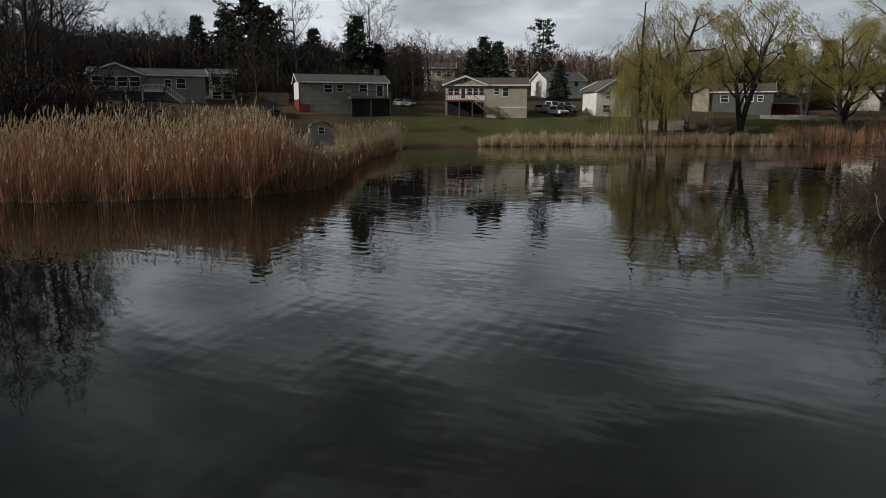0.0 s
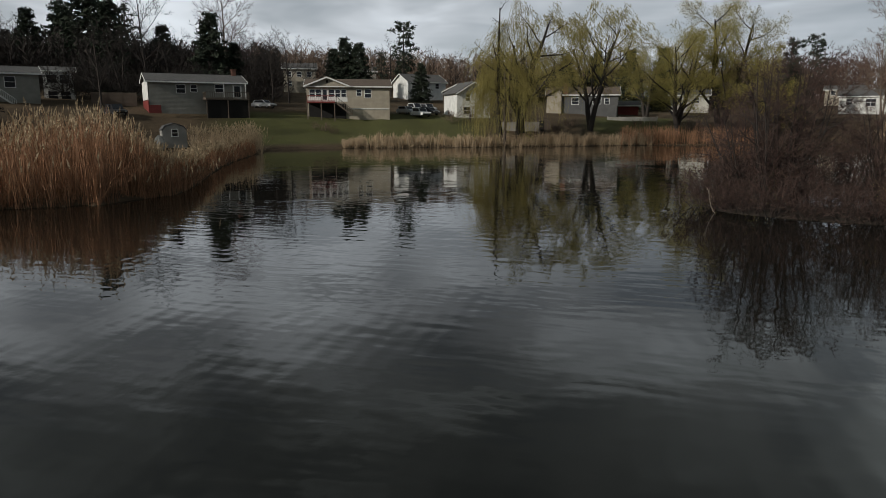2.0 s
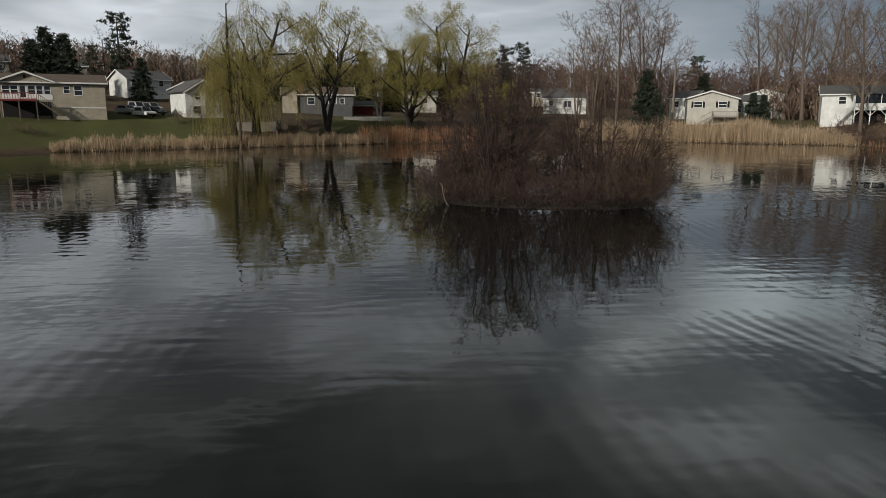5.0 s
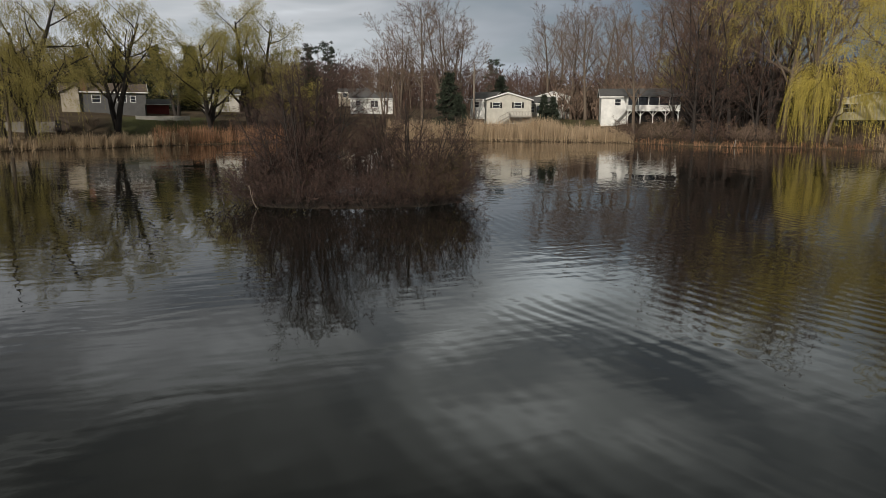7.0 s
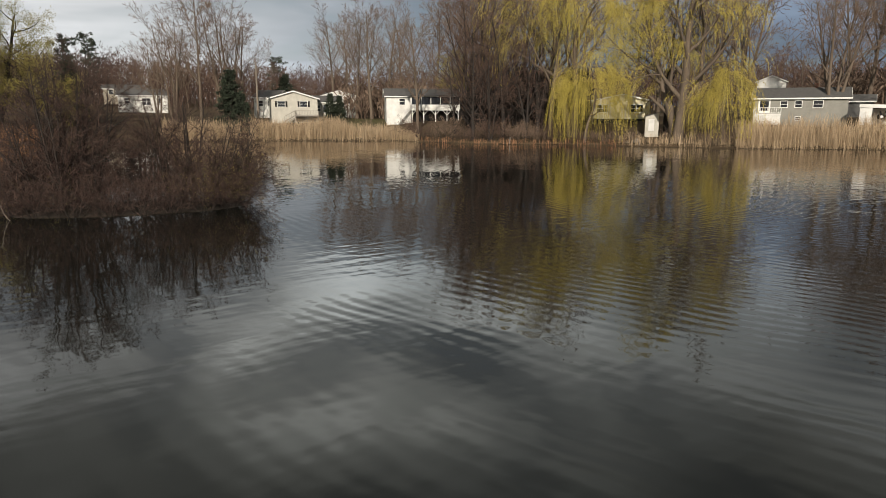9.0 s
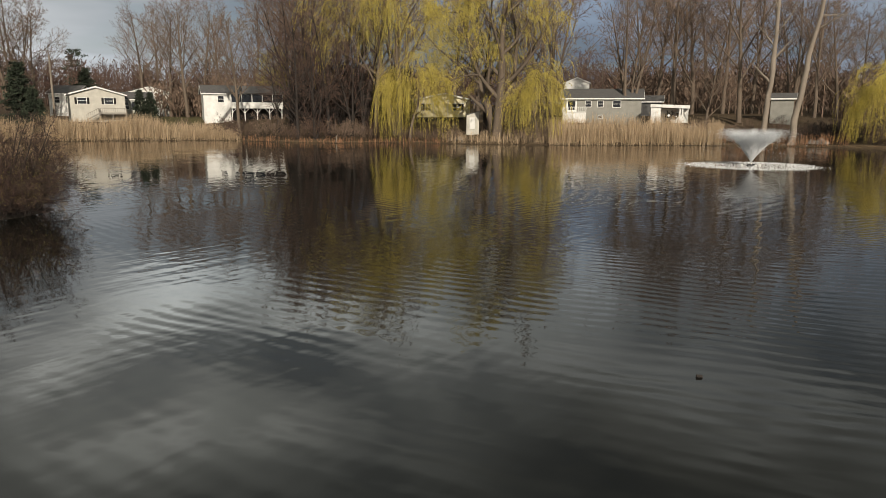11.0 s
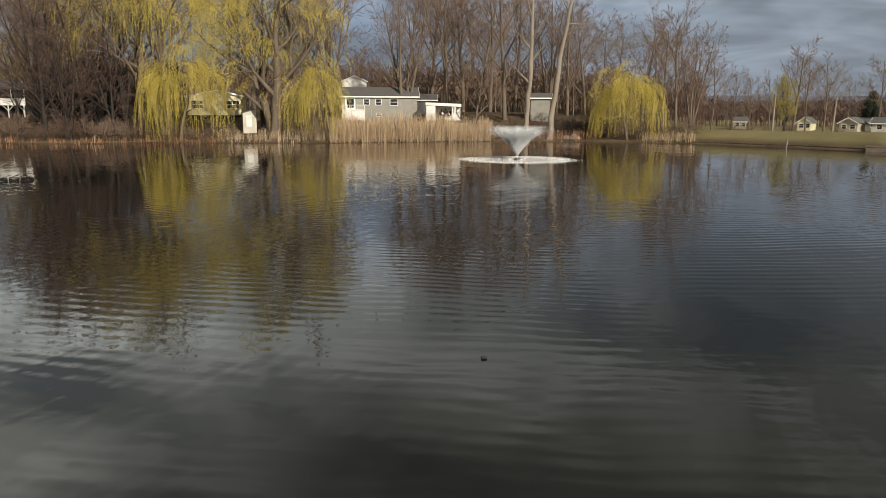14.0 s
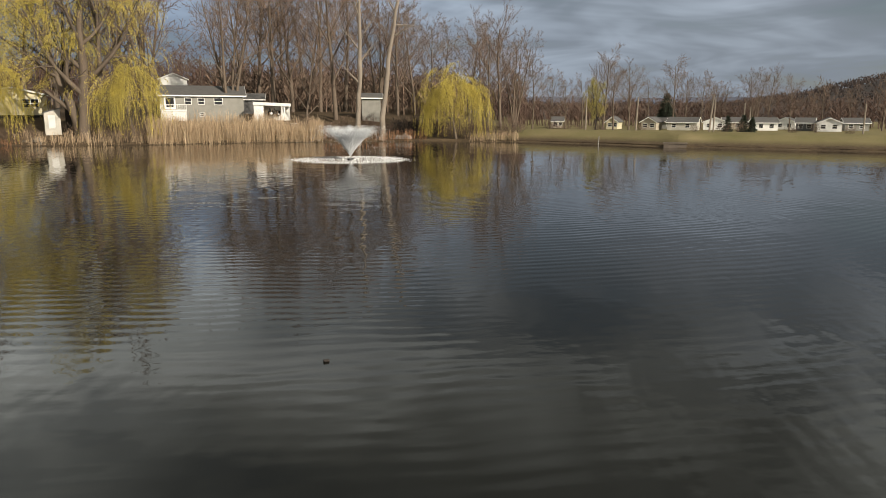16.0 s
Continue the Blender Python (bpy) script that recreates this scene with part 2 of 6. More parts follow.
SPRAY = material("white water spray", (0.93, 0.94, 0.95), 0.3, (0.86, 0.88, 0.9), translucent=0.3)


# ---- mesh helpers ----
class Buf:
    """Vertices and faces of one mesh."""

    def __init__(self):
        self.v, self.f = [], []

    def face(self, *pts):
        k = len(self.v)
        self.v.extend(tuple(p) for p in pts)
        self.f.append(tuple(range(k, k + len(pts))))

    def box(self, x0, x1, y0, y1, z0, z1):
        k = len(self.v)
        self.v.extend([(x0, y0, z0), (x1, y0, z0), (x1, y1, z0), (x0, y1, z0), (x0, y0, z1), (x1, y0, z1), (x1, y1, z1), (x0, y1, z1)])
        for q in ((3, 2, 1, 0), (4, 5, 6, 7), (0, 1, 5, 4), (1, 2, 6, 5), (2, 3, 7, 6), (3, 0, 4, 7)):
            self.f.append(tuple(k + i for i in q))
        return self

    def prism(self, outline, y0, y1):
        """An outline in x, z pushed from y0 to y1."""
        n, k = len(outline), len(self.v)
        self.v.extend([(x, y0, z) for x, z in outline] + [(x, y1, z) for x, z in outline])
        self.f.append(tuple(range(k, k + n)))
        self.f.append(tuple(range(k + 2 * n - 1, k + n - 1, -1)))
        for i in range(n):
            j = (i + 1) % n
            self.f.append((k + i, k + n + i, k + n + j, k + j))
        return self

    def slab(self, a, b, c, d, thick):
        """A sloping board on four corners."""
        a, b, c, d = (Vector(p) for p in (a, b, c, d))
        off = (b - a).cross(d - a).normalized() * thick
        k = len(self.v)
        self.v.extend(tuple(p) for p in (a, b, c, d, a - off, b - off, c - off, d - off))
        for q in ((0, 1, 2, 3), (7, 6, 5, 4), (0, 4, 5, 1), (1, 5, 6, 2), (2, 6, 7, 3), (3, 7, 4, 0)):
            self.f.append(tuple(k + i for i in q))
        return self

    def tube(self, pts, radii, sides=5, cap=True):
        k = len(self.v)
        ref = Vector((0.31, 0.17, 0.93))
        for i, p in enumerate(pts):
            d = (pts[min(i + 1, len(pts) - 1)] - pts[max(i - 1, 0)]).normalized()
            u = d.cross(ref if abs(d.dot(ref)) < 0.95 else Vector((1, 0, 0))).normalized()
            w = d.cross(u)
            for s in range(sides):
                a = 2 * math.pi * s / sides
                self.v.append(tuple(p + (u * math.cos(a) + w * math.sin(a)) * radii[i]))
        for i in range(len(pts) - 1):
            for s in range(sides):
                t = (s + 1) % sides
                self.f.append((k + i * sides + s, k + i * sides + t, k + (i + 1) * sides + t, k + (i + 1) * sides + s))
        if cap:
            e = k + (len(pts) - 1) * sides
            self.f.append(tuple(range(e, e + sides)))
        return self

    def strip(self, pts, widths, side):
        """A ribbon along pts."""
        k = len(self.v)
        for p, w in zip(pts, widths):
            self.v.append(tuple(p - side * w))
            self.v.append(tuple(p + side * w))
        for i in range(len(pts) - 1):
            self.f.append((k + 2 * i, k + 2 * i + 1, k + 2 * i + 3, k + 2 * i + 2))
        return self

    def tri(self, a, b, c):
        k = len(self.v)
        self.v.extend((tuple(a), tuple(b), tuple(c)))
        self.f.append((k, k + 1, k + 2))

    def mesh(self, name, mat, smooth=False):
        me = bpy.data.meshes.new(name)
        me.from_pydata(self.v, [], self.f)
        me.materials.append(mat)
        if smooth:
            me.polygons.foreach_set("use_smooth", [True] * len(me.polygons))
        me.update()
        return me


def part(name, buf, mat, parent=None, label="", smooth=False):
    ob = new(name, buf.mesh(name, mat, smooth))
    if parent:
        ob.parent = parent
    if label:
        ob["label"] = label
    return ob


def base(name, az, d, z, turn=0.0, label="", category="", group=""):
    """An empty at a bearing and distance whose -y side faces the viewpoint, turned to its left by turn."""
    ob = new(name)
    ob.matrix_basis = Matrix.Translation(at(az, d, z)) @ pose(0, 0, 0, 0, 0, az + turn)
    return tagged(ob, label, category, group)


# ---- the pond and its land ----
SHORE = {-180: 92, -165: 98, -150: 102, -138: 101.6, -130: 101.5, -125.7: 107, -120: 113, -116: 116, -110: 117, -98: 113, -89: 108, -82: 109.5,
         -75: 114, -71: 112, -66: 118, -62: 128, -57: 129.5, -51: 132, -44: 130, -36: 128, -29: 120, -22.6: 111.5, -15: 105.5, -9: 103.5, -3: 101,
         3.0: 97, 4.0: 86, 6.5: 66, 8.3: 50, 9.2: 44.5, 10.5: 42, 13: 40.3, 16: 39.2, 25: 39, 33: 42, 45: 50, 60: 60, 100: 62, 140: 72, 180: 92}
UPLAND = {-180: 93, -116: 117, -3: 102, 3: 98, 15: 94, 30: 86, 60: 86, 100: 76, 140: 78, 180: 93}
RISE = {-180: 1.6, -118: 1.6, -113: 2.6, -106: 4.2, -95: 4.1, -80: 3.6, -66: 3.2, -57: 3.4, -45: 3.2, -30: 3.5, -20: 3.9, -14: 4.3, -7: 4.6, 0: 4.7,
        8: 4.9, 24: 5.6, 60: 5.5, 120: 3.5, 180: 1.6}
CLIMB = {-180: 0.0, -118: 0.0, -106: 0.03, -80: 0.025, -60: 0.02, -45: 0.045, -25: 0.055, -14: 0.075, 0: 0.085, 24: 0.1, 60: 0.08, 120: 0.03, 180: 0.0}


def smooth01(x):
    x = min(max(x, 0.0), 1.0)
    return x * x * (3 - 2 * x)


def shore(az):
    j = noise.noise(Vector((az * 0.35, 3.1, 0))) * 0.9 + noise.noise(Vector((az * 1.3, 7.7, 0))) * 0.5
    return lerp_keys(SHORE, az) + j


def upland(az):
    u = lerp_keys(UPLAND, az)
    return max(u, shore(az) + 0.6) if az > -3 else shore(az) + 0.6


def land(az, r):
    """Height of the ground."""
    az = (az + 180) % 360 - 180
    s, u = shore(az), upland(az)
    if r < s:
        return 0.08 - 1.3 * smooth01((s - r) / 7.0) - 0.10 * min(1.0, (s - r) / 0.3)
    lip = 0.08 + 0.25 * smooth01((r - s) / 1.2)
    if r < u:
        return lip
    rise = lerp_keys(RISE, az)
    far = r - u
    dam = smooth01((-114 - az) / 5.0)
    up = rise * (1 - dam) * (smooth01(far / 24.0) * 0.75 + 0.25 * min(far / 24.0, 1.0)) + dam * rise * (smooth01(far / 7.0) - smooth01((far - 12.0) / 30.0))
    up += lerp_keys(CLIMB, az) * max(0.0, min(far, 260.0) - 24.0)
    return lip + up + 0.12 * noise.noise(at(az, r) * 0.12) * min(far / 10, 1.0)


def make_ground():
    azs = [-180 + 1.0 * i for i in range(30)] + [-150 + 0.5 * i for i in range(400)] + [50 + 1.0 * i for i in range(130)]
    v, f, lawn, dry = [], [], [], []
    steps = [0.5, 1, 2, 3.5, 5, 7, 9, 12, 15, 18, 21, 24, 28, 33, 40, 50, 65, 85, 110, 150, 200, 260, 400, 700, 1400, 3500]
    for az in azs:
        s, u = shore(az), upland(az)
        rs = [2, s * 0.5, s - 8, s - 5, s - 3, s - 1.5, s - 0.6, s - 0.25, s, s + 0.15, s + 0.35, s + 0.6] + [s + 0.6 + (u - s - 0.6) * k / 6 for k in range(1, 7)]
        rs += [u + k for k in steps]
        for r in rs:
            v.append(tuple(at(az, r, land(az, r))))
            far = r - u
            g = smooth01((far - 1.2) / 2.0)
            g *= smooth01((az + 17) / 5.0) * smooth01((9 - az) / 5) * smooth01((30 - far) / 8) + smooth01((-114 - az) / 3.0) * 1.0 + smooth01((az + 31) / 2) * smooth01((-22 - az) / 2) * smooth01((34 - far) / 6) \
                + 0.6 * smooth01((az + 62) / 2) * smooth01((-56 - az) / 2) * smooth01((far - 9) / 4) * smooth01((40 - far) / 8)
            lawn.append(min(g, 1.0))
            dry.append(max(smooth01((-110 - az) / 8.0) * 0.9, 0.22))
    m = len(rs)
    n = len(azs)
    for i in range(n):
        j = (i + 1) % n
        for k in range(m - 1):
            f.append((i * m + k, j * m + k, j * m + k + 1, i * m + k + 1))
    f.append(tuple(i * m for i in range(n))[::-1])
    me = bpy.data.meshes.new("ground")
    me.from_pydata(v, [], f)
    me.materials.append(GROUND)
    for name, data in (("lawn", lawn), ("dry", dry)):
        me.attributes.new(name, "FLOAT", "POINT").data.foreach_set("value", data)
    me.polygons.foreach_set("use_smooth", [True] * len(me.polygons))
    me.update()
    tagged(new("ground", me), "grassy and leaf-littered land round the pond", "ground", kind="structure")


make_ground()
buf = Buf()
ring = [at(a, shore((a + 180) % 360 - 180) + 0.5, 0.0) for a in range(-180, 180)]
buf.v = [tuple(p) for p in ring]
buf.f = [tuple(range(len(ring)))]
tagged(part("water", buf, WATER), "dark rippled pond water reflecting the sky", "water", kind="structure")


# ---- buildings ----
def holes_wall(buf, w, h, holes, thick=0.18, x0=0.0, z0=-1.6, y=0.0):
    """A wall facing -y from x0 to x0 + w and z0 to h with openings (x, z, width, height) cut through."""
    xs = sorted({x0, x0 + w, *[a for q in holes for a in (q[0], q[0] + q[2])]})
    zs = sorted({z0, h, *[a for q in holes for a in (q[1], q[1] + q[3])]})
    for xa, xb in zip(xs, xs[1:]):
        for za, zb in zip(zs, zs[1:]):
            cx, cz = (xa + xb) / 2, (za + zb) / 2
            if not any(q[0] < cx < q[0] + q[2] and q[1] < cz < q[1] + q[3] for q in holes):
                buf.face((xa, y, za), (xb, y, za), (xb, y, zb), (xa, y, zb))
                buf.face((xa, y + thick, zb), (xb, y + thick, zb), (xb, y + thick, za), (xa, y + thick, za))
    for x, z, a, b in holes:
        p, q = y, y + thick
        buf.face((x, p, z), (x, p, z + b), (x, q, z + b), (x, q, z))
        buf.face((x + a, p, z), (x + a, q, z), (x + a, q, z + b), (x + a, p, z + b))
        buf.face((x, p, z), (x, q, z), (x + a, q, z), (x + a, p, z))
        buf.face((x, p, z + b), (x + a, p, z + b), (x + a, q, z + b), (x, q, z + b))


def window(parent, x, z, w, h, y=0.0, shutters=None, mullion=True):
    """A framed window in an opening of a wall that faces -y."""
    b, t = Buf(), 0.09
    b.box(x - t, x, y - 0.04, y + 0.12, z - t, z + h + t).box(x + w, x + w + t, y - 0.04, y + 0.12, z - t, z + h + t)
    b.box(x, x + w, y - 0.04, y + 0.12, z + h, z + h + t).box(x, x + w, y - 0.07, y + 0.12, z - t, z)
    if mullion:
        b.box(x, x + w, y + 0.02, y + 0.09, z + h / 2 - 0.035, z + h / 2 + 0.035)
    if w > 1.5:
        b.box(x + w / 2 - 0.04, x + w / 2 + 0.04, y + 0.01, y + 0.1, z, z + h)
    fr = part("window", b, TRIM, parent)
    part("pane", Buf().box(x, x + w, y + 0.055, y + 0.075, z, z + h), PANE, fr)
    if shutters:
        for sx in (x - t - 0.42, x + w + t + 0.02):
            part("shutter", Buf().box(sx, sx + 0.40, y - 0.05, y - 0.003, z - 0.05, z + h + 0.05), shutters, parent)
    return fr


def house(name, az, d, w, depth, wall_h, roof_h, mat, roof, z=None, turn=0.0, ridge="x", windows=(), doors=(), label="", shutters=None, group="", chimney=None, over=0.45):
    """A house with its front on y = 0, from x = -w/2 to w/2."""
    z = land(az, d) if z is None else z
    ob = base(name, az, d, z, turn, label, "house", group)
    b, x0 = Buf(), -w / 2
    holes = [(q[0] - w / 2, *q[1:4]) for q in (*windows, *doors)]
    holes_wall(b, w, wall_h, holes, x0=x0)
    b.box(x0, -x0, depth - 0.18, depth, -1.6, wall_h)
    b.box(x0, x0 + 0.18, 0.18, depth - 0.18, -1.6, wall_h).box(-x0 - 0.18, -x0, 0.18, depth - 0.18, -1.6, wall_h)
    b.box(x0 + 0.18, -x0 - 0.18, 0.18, depth - 0.18, wall_h - 0.15, wall_h)
    b.box(x0 + 0.2, -x0 - 0.2, 1.6, 1.7, -1.0, wall_h - 0.15)
    if ridge == "x":
        for xa in (x0, -x0 - 0.18):
            k = len(b.v)
            b.v.extend([(xa, 0, wall_h), (xa, depth, wall_h), (xa, depth / 2, wall_h + roof_h), (xa + 0.18, 0, wall_h), (xa + 0.18, depth, wall_h), (xa + 0.18, depth / 2, wall_h + roof_h)])
            b.f.extend([(k, k + 2, k + 1), (k + 3, k + 4, k + 5)])
    else:
        for y in (0, depth - 0.18):
            b.prism([(x0, wall_h), (-x0, wall_h), (0, wall_h + roof_h)], y, y + 0.18)
    part("wall", b, mat, ob)
    r, t, e = Buf(), Buf(), over
    if ridge == "x":
        s = roof_h / (depth / 2)
        lo, top = wall_h - e * s + 0.12, wall_h + roof_h + 0.12
        r.slab((x0 - e, -e, lo), (-x0 + e, -e, lo), (-x0 + e, depth / 2, top), (x0 - e, depth / 2, top), 0.12)
        r.slab((x0 - e, depth / 2, top), (-x0 + e, depth / 2, top), (-x0 + e, depth + e, lo), (x0 - e, depth + e, lo), 0.12)
        t.box(x0 - e, -x0 + e, -e - 0.06, -e - 0.003, lo - 0.24, lo - 0.02)
        for xa in (x0 - e - 0.05, -x0 + e + 0.002):
            t.slab((xa, -e, lo + 0.02), (xa + 0.048, -e, lo + 0.02), (xa + 0.048, depth / 2, top + 0.02), (xa, depth / 2, top + 0.02), 0.24)
            t.slab((xa, depth / 2, top + 0.02), (xa + 0.048, depth / 2, top + 0.02), (xa + 0.048, depth + e, lo + 0.02), (xa, depth + e, lo + 0.02), 0.24)
    else:
        s = roof_h / (w / 2)
        lo, top = wall_h - e * s + 0.12, wall_h + roof_h + 0.12
        r.slab((x0 - e, -e, lo), (0, -e, top), (0, depth + e, top), (x0 - e, depth + e, lo), -0.12)
        r.slab((0, -e, top), (-x0 + e, -e, lo), (-x0 + e, depth + e, lo), (0, depth + e, top), -0.12)
        for xa, za, xb, zb in ((x0 - e, lo, 0, top), (0, top, -x0 + e, lo)):
            t.prism([(xa, za - 0.22), (xb, zb - 0.22), (xb, zb + 0.02), (xa, za + 0.02)], -e - 0.06, -e - 0.003)
    part("roof", r, roof, ob)
    part("fascia", t, TRIM, ob, "white painted edge board")
    for q in windows:
        window(ob, q[0] - w / 2, *q[1:4], shutters=shutters)
    for q in doors:
        x = q[0] - w / 2
        fr = part("door", Buf().box(x, x + q[2], 0.03, 0.09, q[1], q[1] + q[3]).box(x - 0.1, x, -0.03, 0.1, q[1], q[1] + q[3] + 0.1).box(x + q[2], x + q[2] + 0.1, -0.03, 0.1, q[1], q[1] + q[3] + 0.1), TRIM, ob)
        part("pane", Buf().box(x + 0.15, x + q[2] - 0.15, 0.01, 0.025, q[1] + 0.3, q[1] + q[3] - 0.15), PANE, fr)
    if chimney:
        cx, cy, ch, cw = chimney
        part("chimney", Buf().box(cx - cw, cx + cw, cy - 0.35, cy + 0.35, wall_h - 0.5, ch).box(cx - cw - 0.08, cx + cw + 0.08, cy - 0.43, cy + 0.43, ch, ch + 0.15), BRICK, ob)
    return ob


def railing(parent, x0, x1, y, z, mat, h=0.95, gap=0.32, along="x"):
    """A rail with a top and bottom bar and separate balusters."""
    def bx(a, b, c0, c1, za, zb):
        return Buf().box(a, b, c0, c1, za, zb) if along == "x" else Buf().box(c0, c1, a, b, za, zb)
    rail = part("rail", bx(x0, x1, y - 0.05, y + 0.05, z + h - 0.08, z + h), mat, parent)
    part("bottom_rail", bx(x0, x1, y - 0.03, y + 0.03, z + 0.08, z + 0.15), mat, parent)
    n = max(2, int((x1 - x0) / gap))
    me = bx(-0.03, 0.03, y - 0.03, y + 0.03, z + 0.15, z + h - 0.08).mesh("baluster", mat)
    for i in range(n + 1):
        o = new("baluster", me)
        o.parent = rail
        o.location = (x0 + (x1 - x0) * i / n, 0, 0) if along == "x" else (0, x0 + (x1 - x0) * i / n, 0)


def deck(parent, x0, x1, depth, z, mat=None, rail=None, posts=True, down=-1.0, rails="fb"):
    """A timber deck standing out from a front wall."""
    mat = mat or DECKWOOD
    part("deck_floor", Buf().box(x0, x1, -depth, -0.003, z - 0.22, z), mat, parent)
    if posts:
        n = max(2, int((x1 - x0) / 2.4) + 1)
        for i in range(n):
            x = x0 + 0.1 + (x1 - x0 - 0.2) * i / (n - 1)
            part("post", Buf().box(x - 0.07, x + 0.07, -depth + 0.02, -depth + 0.16, down, z - 0.22), rail or mat, parent)
    railing(parent, x0, x1, -depth + 0.06, z, rail or mat)
    for x in (x0 + 0.05, x1 - 0.05):
        railing(parent, -depth + 0.1, -0.1, x, z, rail or mat, along="y")


def stairs(parent, x0, z0, x1, z1, y, mat, width=1.0):
    """A flight along the front between two heights, with stringer, treads and a sloping rail."""
    n = max(3, int(abs(z1 - z0) / 0.19))
    b = Buf()
    for i in range(n):
        a, c = i / n, (i + 1) / n
        xa, xb = x0 + (x1 - x0) * a, x0 + (x1 - x0) * c
        zt = z0 + (z1 - z0) * (i + 0.5) / n
        b.box(min(xa, xb), max(xa, xb), y - width, y, zt - 0.05, zt)
    part("treads", b, mat, parent)
    for yy in (y - width - 0.06, y + 0.0):
        part("stringer", Buf().prism([(x0, z0 - 0.25), (x1, z1 - 0.25), (x1, z1 + 0.02), (x0, z0 + 0.02)], yy, yy + 0.06), mat, parent)
    part("stair_rail", Buf().prism([(x0, z0 + 0.85), (x1, z1 + 0.85), (x1, z1 + 0.95), (x0, z0 + 0.95)], y - width - 0.06, y - width), mat, parent)
    for i in range(n + 1):
        x, zz = x0 + (x1 - x0) * i / n, z0 + (z1 - z0) * i / n
        part("baluster", Buf().box(x - 0.03, x + 0.03, y - width - 0.05, y - width - 0.01, zz, zz + 0.85), mat, parent)


# the row of houses over the lawn
h = house("house", 22.6, 122, 17.0, 9, 4.6, 1.1, SAGE, ROOF, z=6.2, windows=[(10.8, 2.7, 0.9, 1.1), (12.6, 2.5, 1.3, 1.5)], label="grey sided ranch house with a white trimmed gabled sun porch")
b = Buf()
holes_wall(b, 7.6, 4.5, [(-8.0 + 1.75 * i, 2.6, 1.4, 1.4) for i in range(4)], x0=-8.5, z0=2.0, y=-2.6)
b.prism([(-8.5, 4.5), (-0.9, 4.5), (-4.7, 6.0)], -2.6, -2.4)
b.box(-8.5, -8.35, -2.4, 0, 2.0, 4.5).box(-1.05, -0.9, -2.4, 0, 2.0, 4.5).box(-8.5, -0.9, -2.6, 0, 1.85, 2.0)
porch = part("sun_porch", b, SAGE, h)
for i in range(4):
    window(h, -8.0 + 1.75 * i, 2.6, 1.4, 1.4, y=-2.6)
r = Buf()
r.slab((-9.0, -3.0, 4.42), (-4.7, -3.0, 6.12), (-4.7, 4.5, 6.12), (-9.0, 4.5, 4.42), -0.12)
r.slab((-4.7, -3.0, 6.12), (-0.4, -3.0, 4.42), (-0.4, 4.5, 4.42), (-4.7, 4.5, 6.12), -0.12)
part("porch_roof", r, ROOF, h)
t = Buf()
for xa, za, xb, zb in ((-9.0, 4.42, -4.7, 6.12), (-4.7, 6.12, -0.4, 4.42)):
    t.prism([(xa, za - 0.25), (xb, zb - 0.25), (xb, zb + 0.03), (xa, za + 0.03)], -3.07, -3.003)
part("porch_fascia", t, TRIM, h)
for x in (-8.3, -5.9, -3.5, -1.1):
    part("post", Buf().box(x - 0.09, x + 0.09, -2.55, -2.37, -1.5, 1.85), TRIM, h)
part("deck_floor", Buf().box(-0.85, 2.4, -2.6, -0.003, 1.8, 2.0), TRIM, h)
railing(h, -0.85, 2.4, -2.5, 2.0, TRIM)
stairs(h, 2.4, 2.0, 5.2, -0.2, -1.3, TRIM)

h = house("house", 17.4, 135, 4.6, 8, 5.4, 0.8, WHITE, ROOF, z=6.6, windows=[(0.6, 3.4, 1.4, 1.3), (2.5, 3.4, 1.4, 1.3), (0.6, 0.7, 1.4, 1.3), (2.5, 0.7, 1.4, 1.3)], label="white two-storey house end behind the ranch house")

h = house("house", 8.0, 117, 14.4, 8.5, 4.75, 1.25, SAGE, ROOF, z=5.1, turn=9, windows=[(4.0, 3.0, 1.25, 1.2), (6.1, 3.2, 0.9, 1.0), (9.8, 3.2, 1.3, 1.1)], doors=[(12.6, 2.2, 1.2, 2.1)], label="grey green ranch house with a dark deck and red skirting", chimney=(6.4, 4.2, 6.9, 0.35))
part("end_boards", Buf().box(-7.36, -7.303, 0.0, 8.5, 1.9, 4.75), WHITE, h, "bright white end wall")
part("skirting", Buf().box(-7.38, -7.31, -0.05, 8.5, -0.8, 1.8).box(-7.38, -5.6, -0.06, -0.004, -0.8, 1.1), RED, h, "red painted lower boards")
deck(h, 0.6, 7.2, 3.0, 2.2, DECKWOOD, DECKWOOD)
# A near-black sheet paints the shade under this deck.
part("lattice", Buf().box(0.7, 7.1, -2.8, -2.76, -1.0, 1.9), DARK, h, "near-black sheet standing in for shade under the deck")
for x in (3.6, 7.0):
    part("post", Buf().box(x - 0.06, x + 0.06, -1.6, -1.48, 2.2, 4.6), TRIM, h)

h = house("house", -3.5, 120, 13.9, 9, 4.9, 1.25, BEIGE, ROOF_BROWN, z=4.7, windows=[(8.35, 3.3, 0.75, 0.95), (9.75, 3.0, 1.0, 1.35), (0.5, 3.1, 0.85, 1.15), (1.55, 3.1, 0.85, 1.15), (3.75, 3.1, 0.85, 1.15), (4.8, 3.1, 0.75, 1.15), (5.8, 3.1, 0.75, 1.15)],
          doors=[(2.6, 2.3, 0.9, 2.05)], label="beige raised ranch house with a white trimmed gable and upper deck")
b = Buf()
b.prism([(-6.9, 4.9), (-0.1, 4.9), (-3.5, 6.2)], -0.36, -0.2)
part("gable", b, BEIGE, h)
part("louvre", Buf().box(-3.65, -3.35, -0.40, -0.362, 5.35, 5.8), DARK, h)
r = Buf()
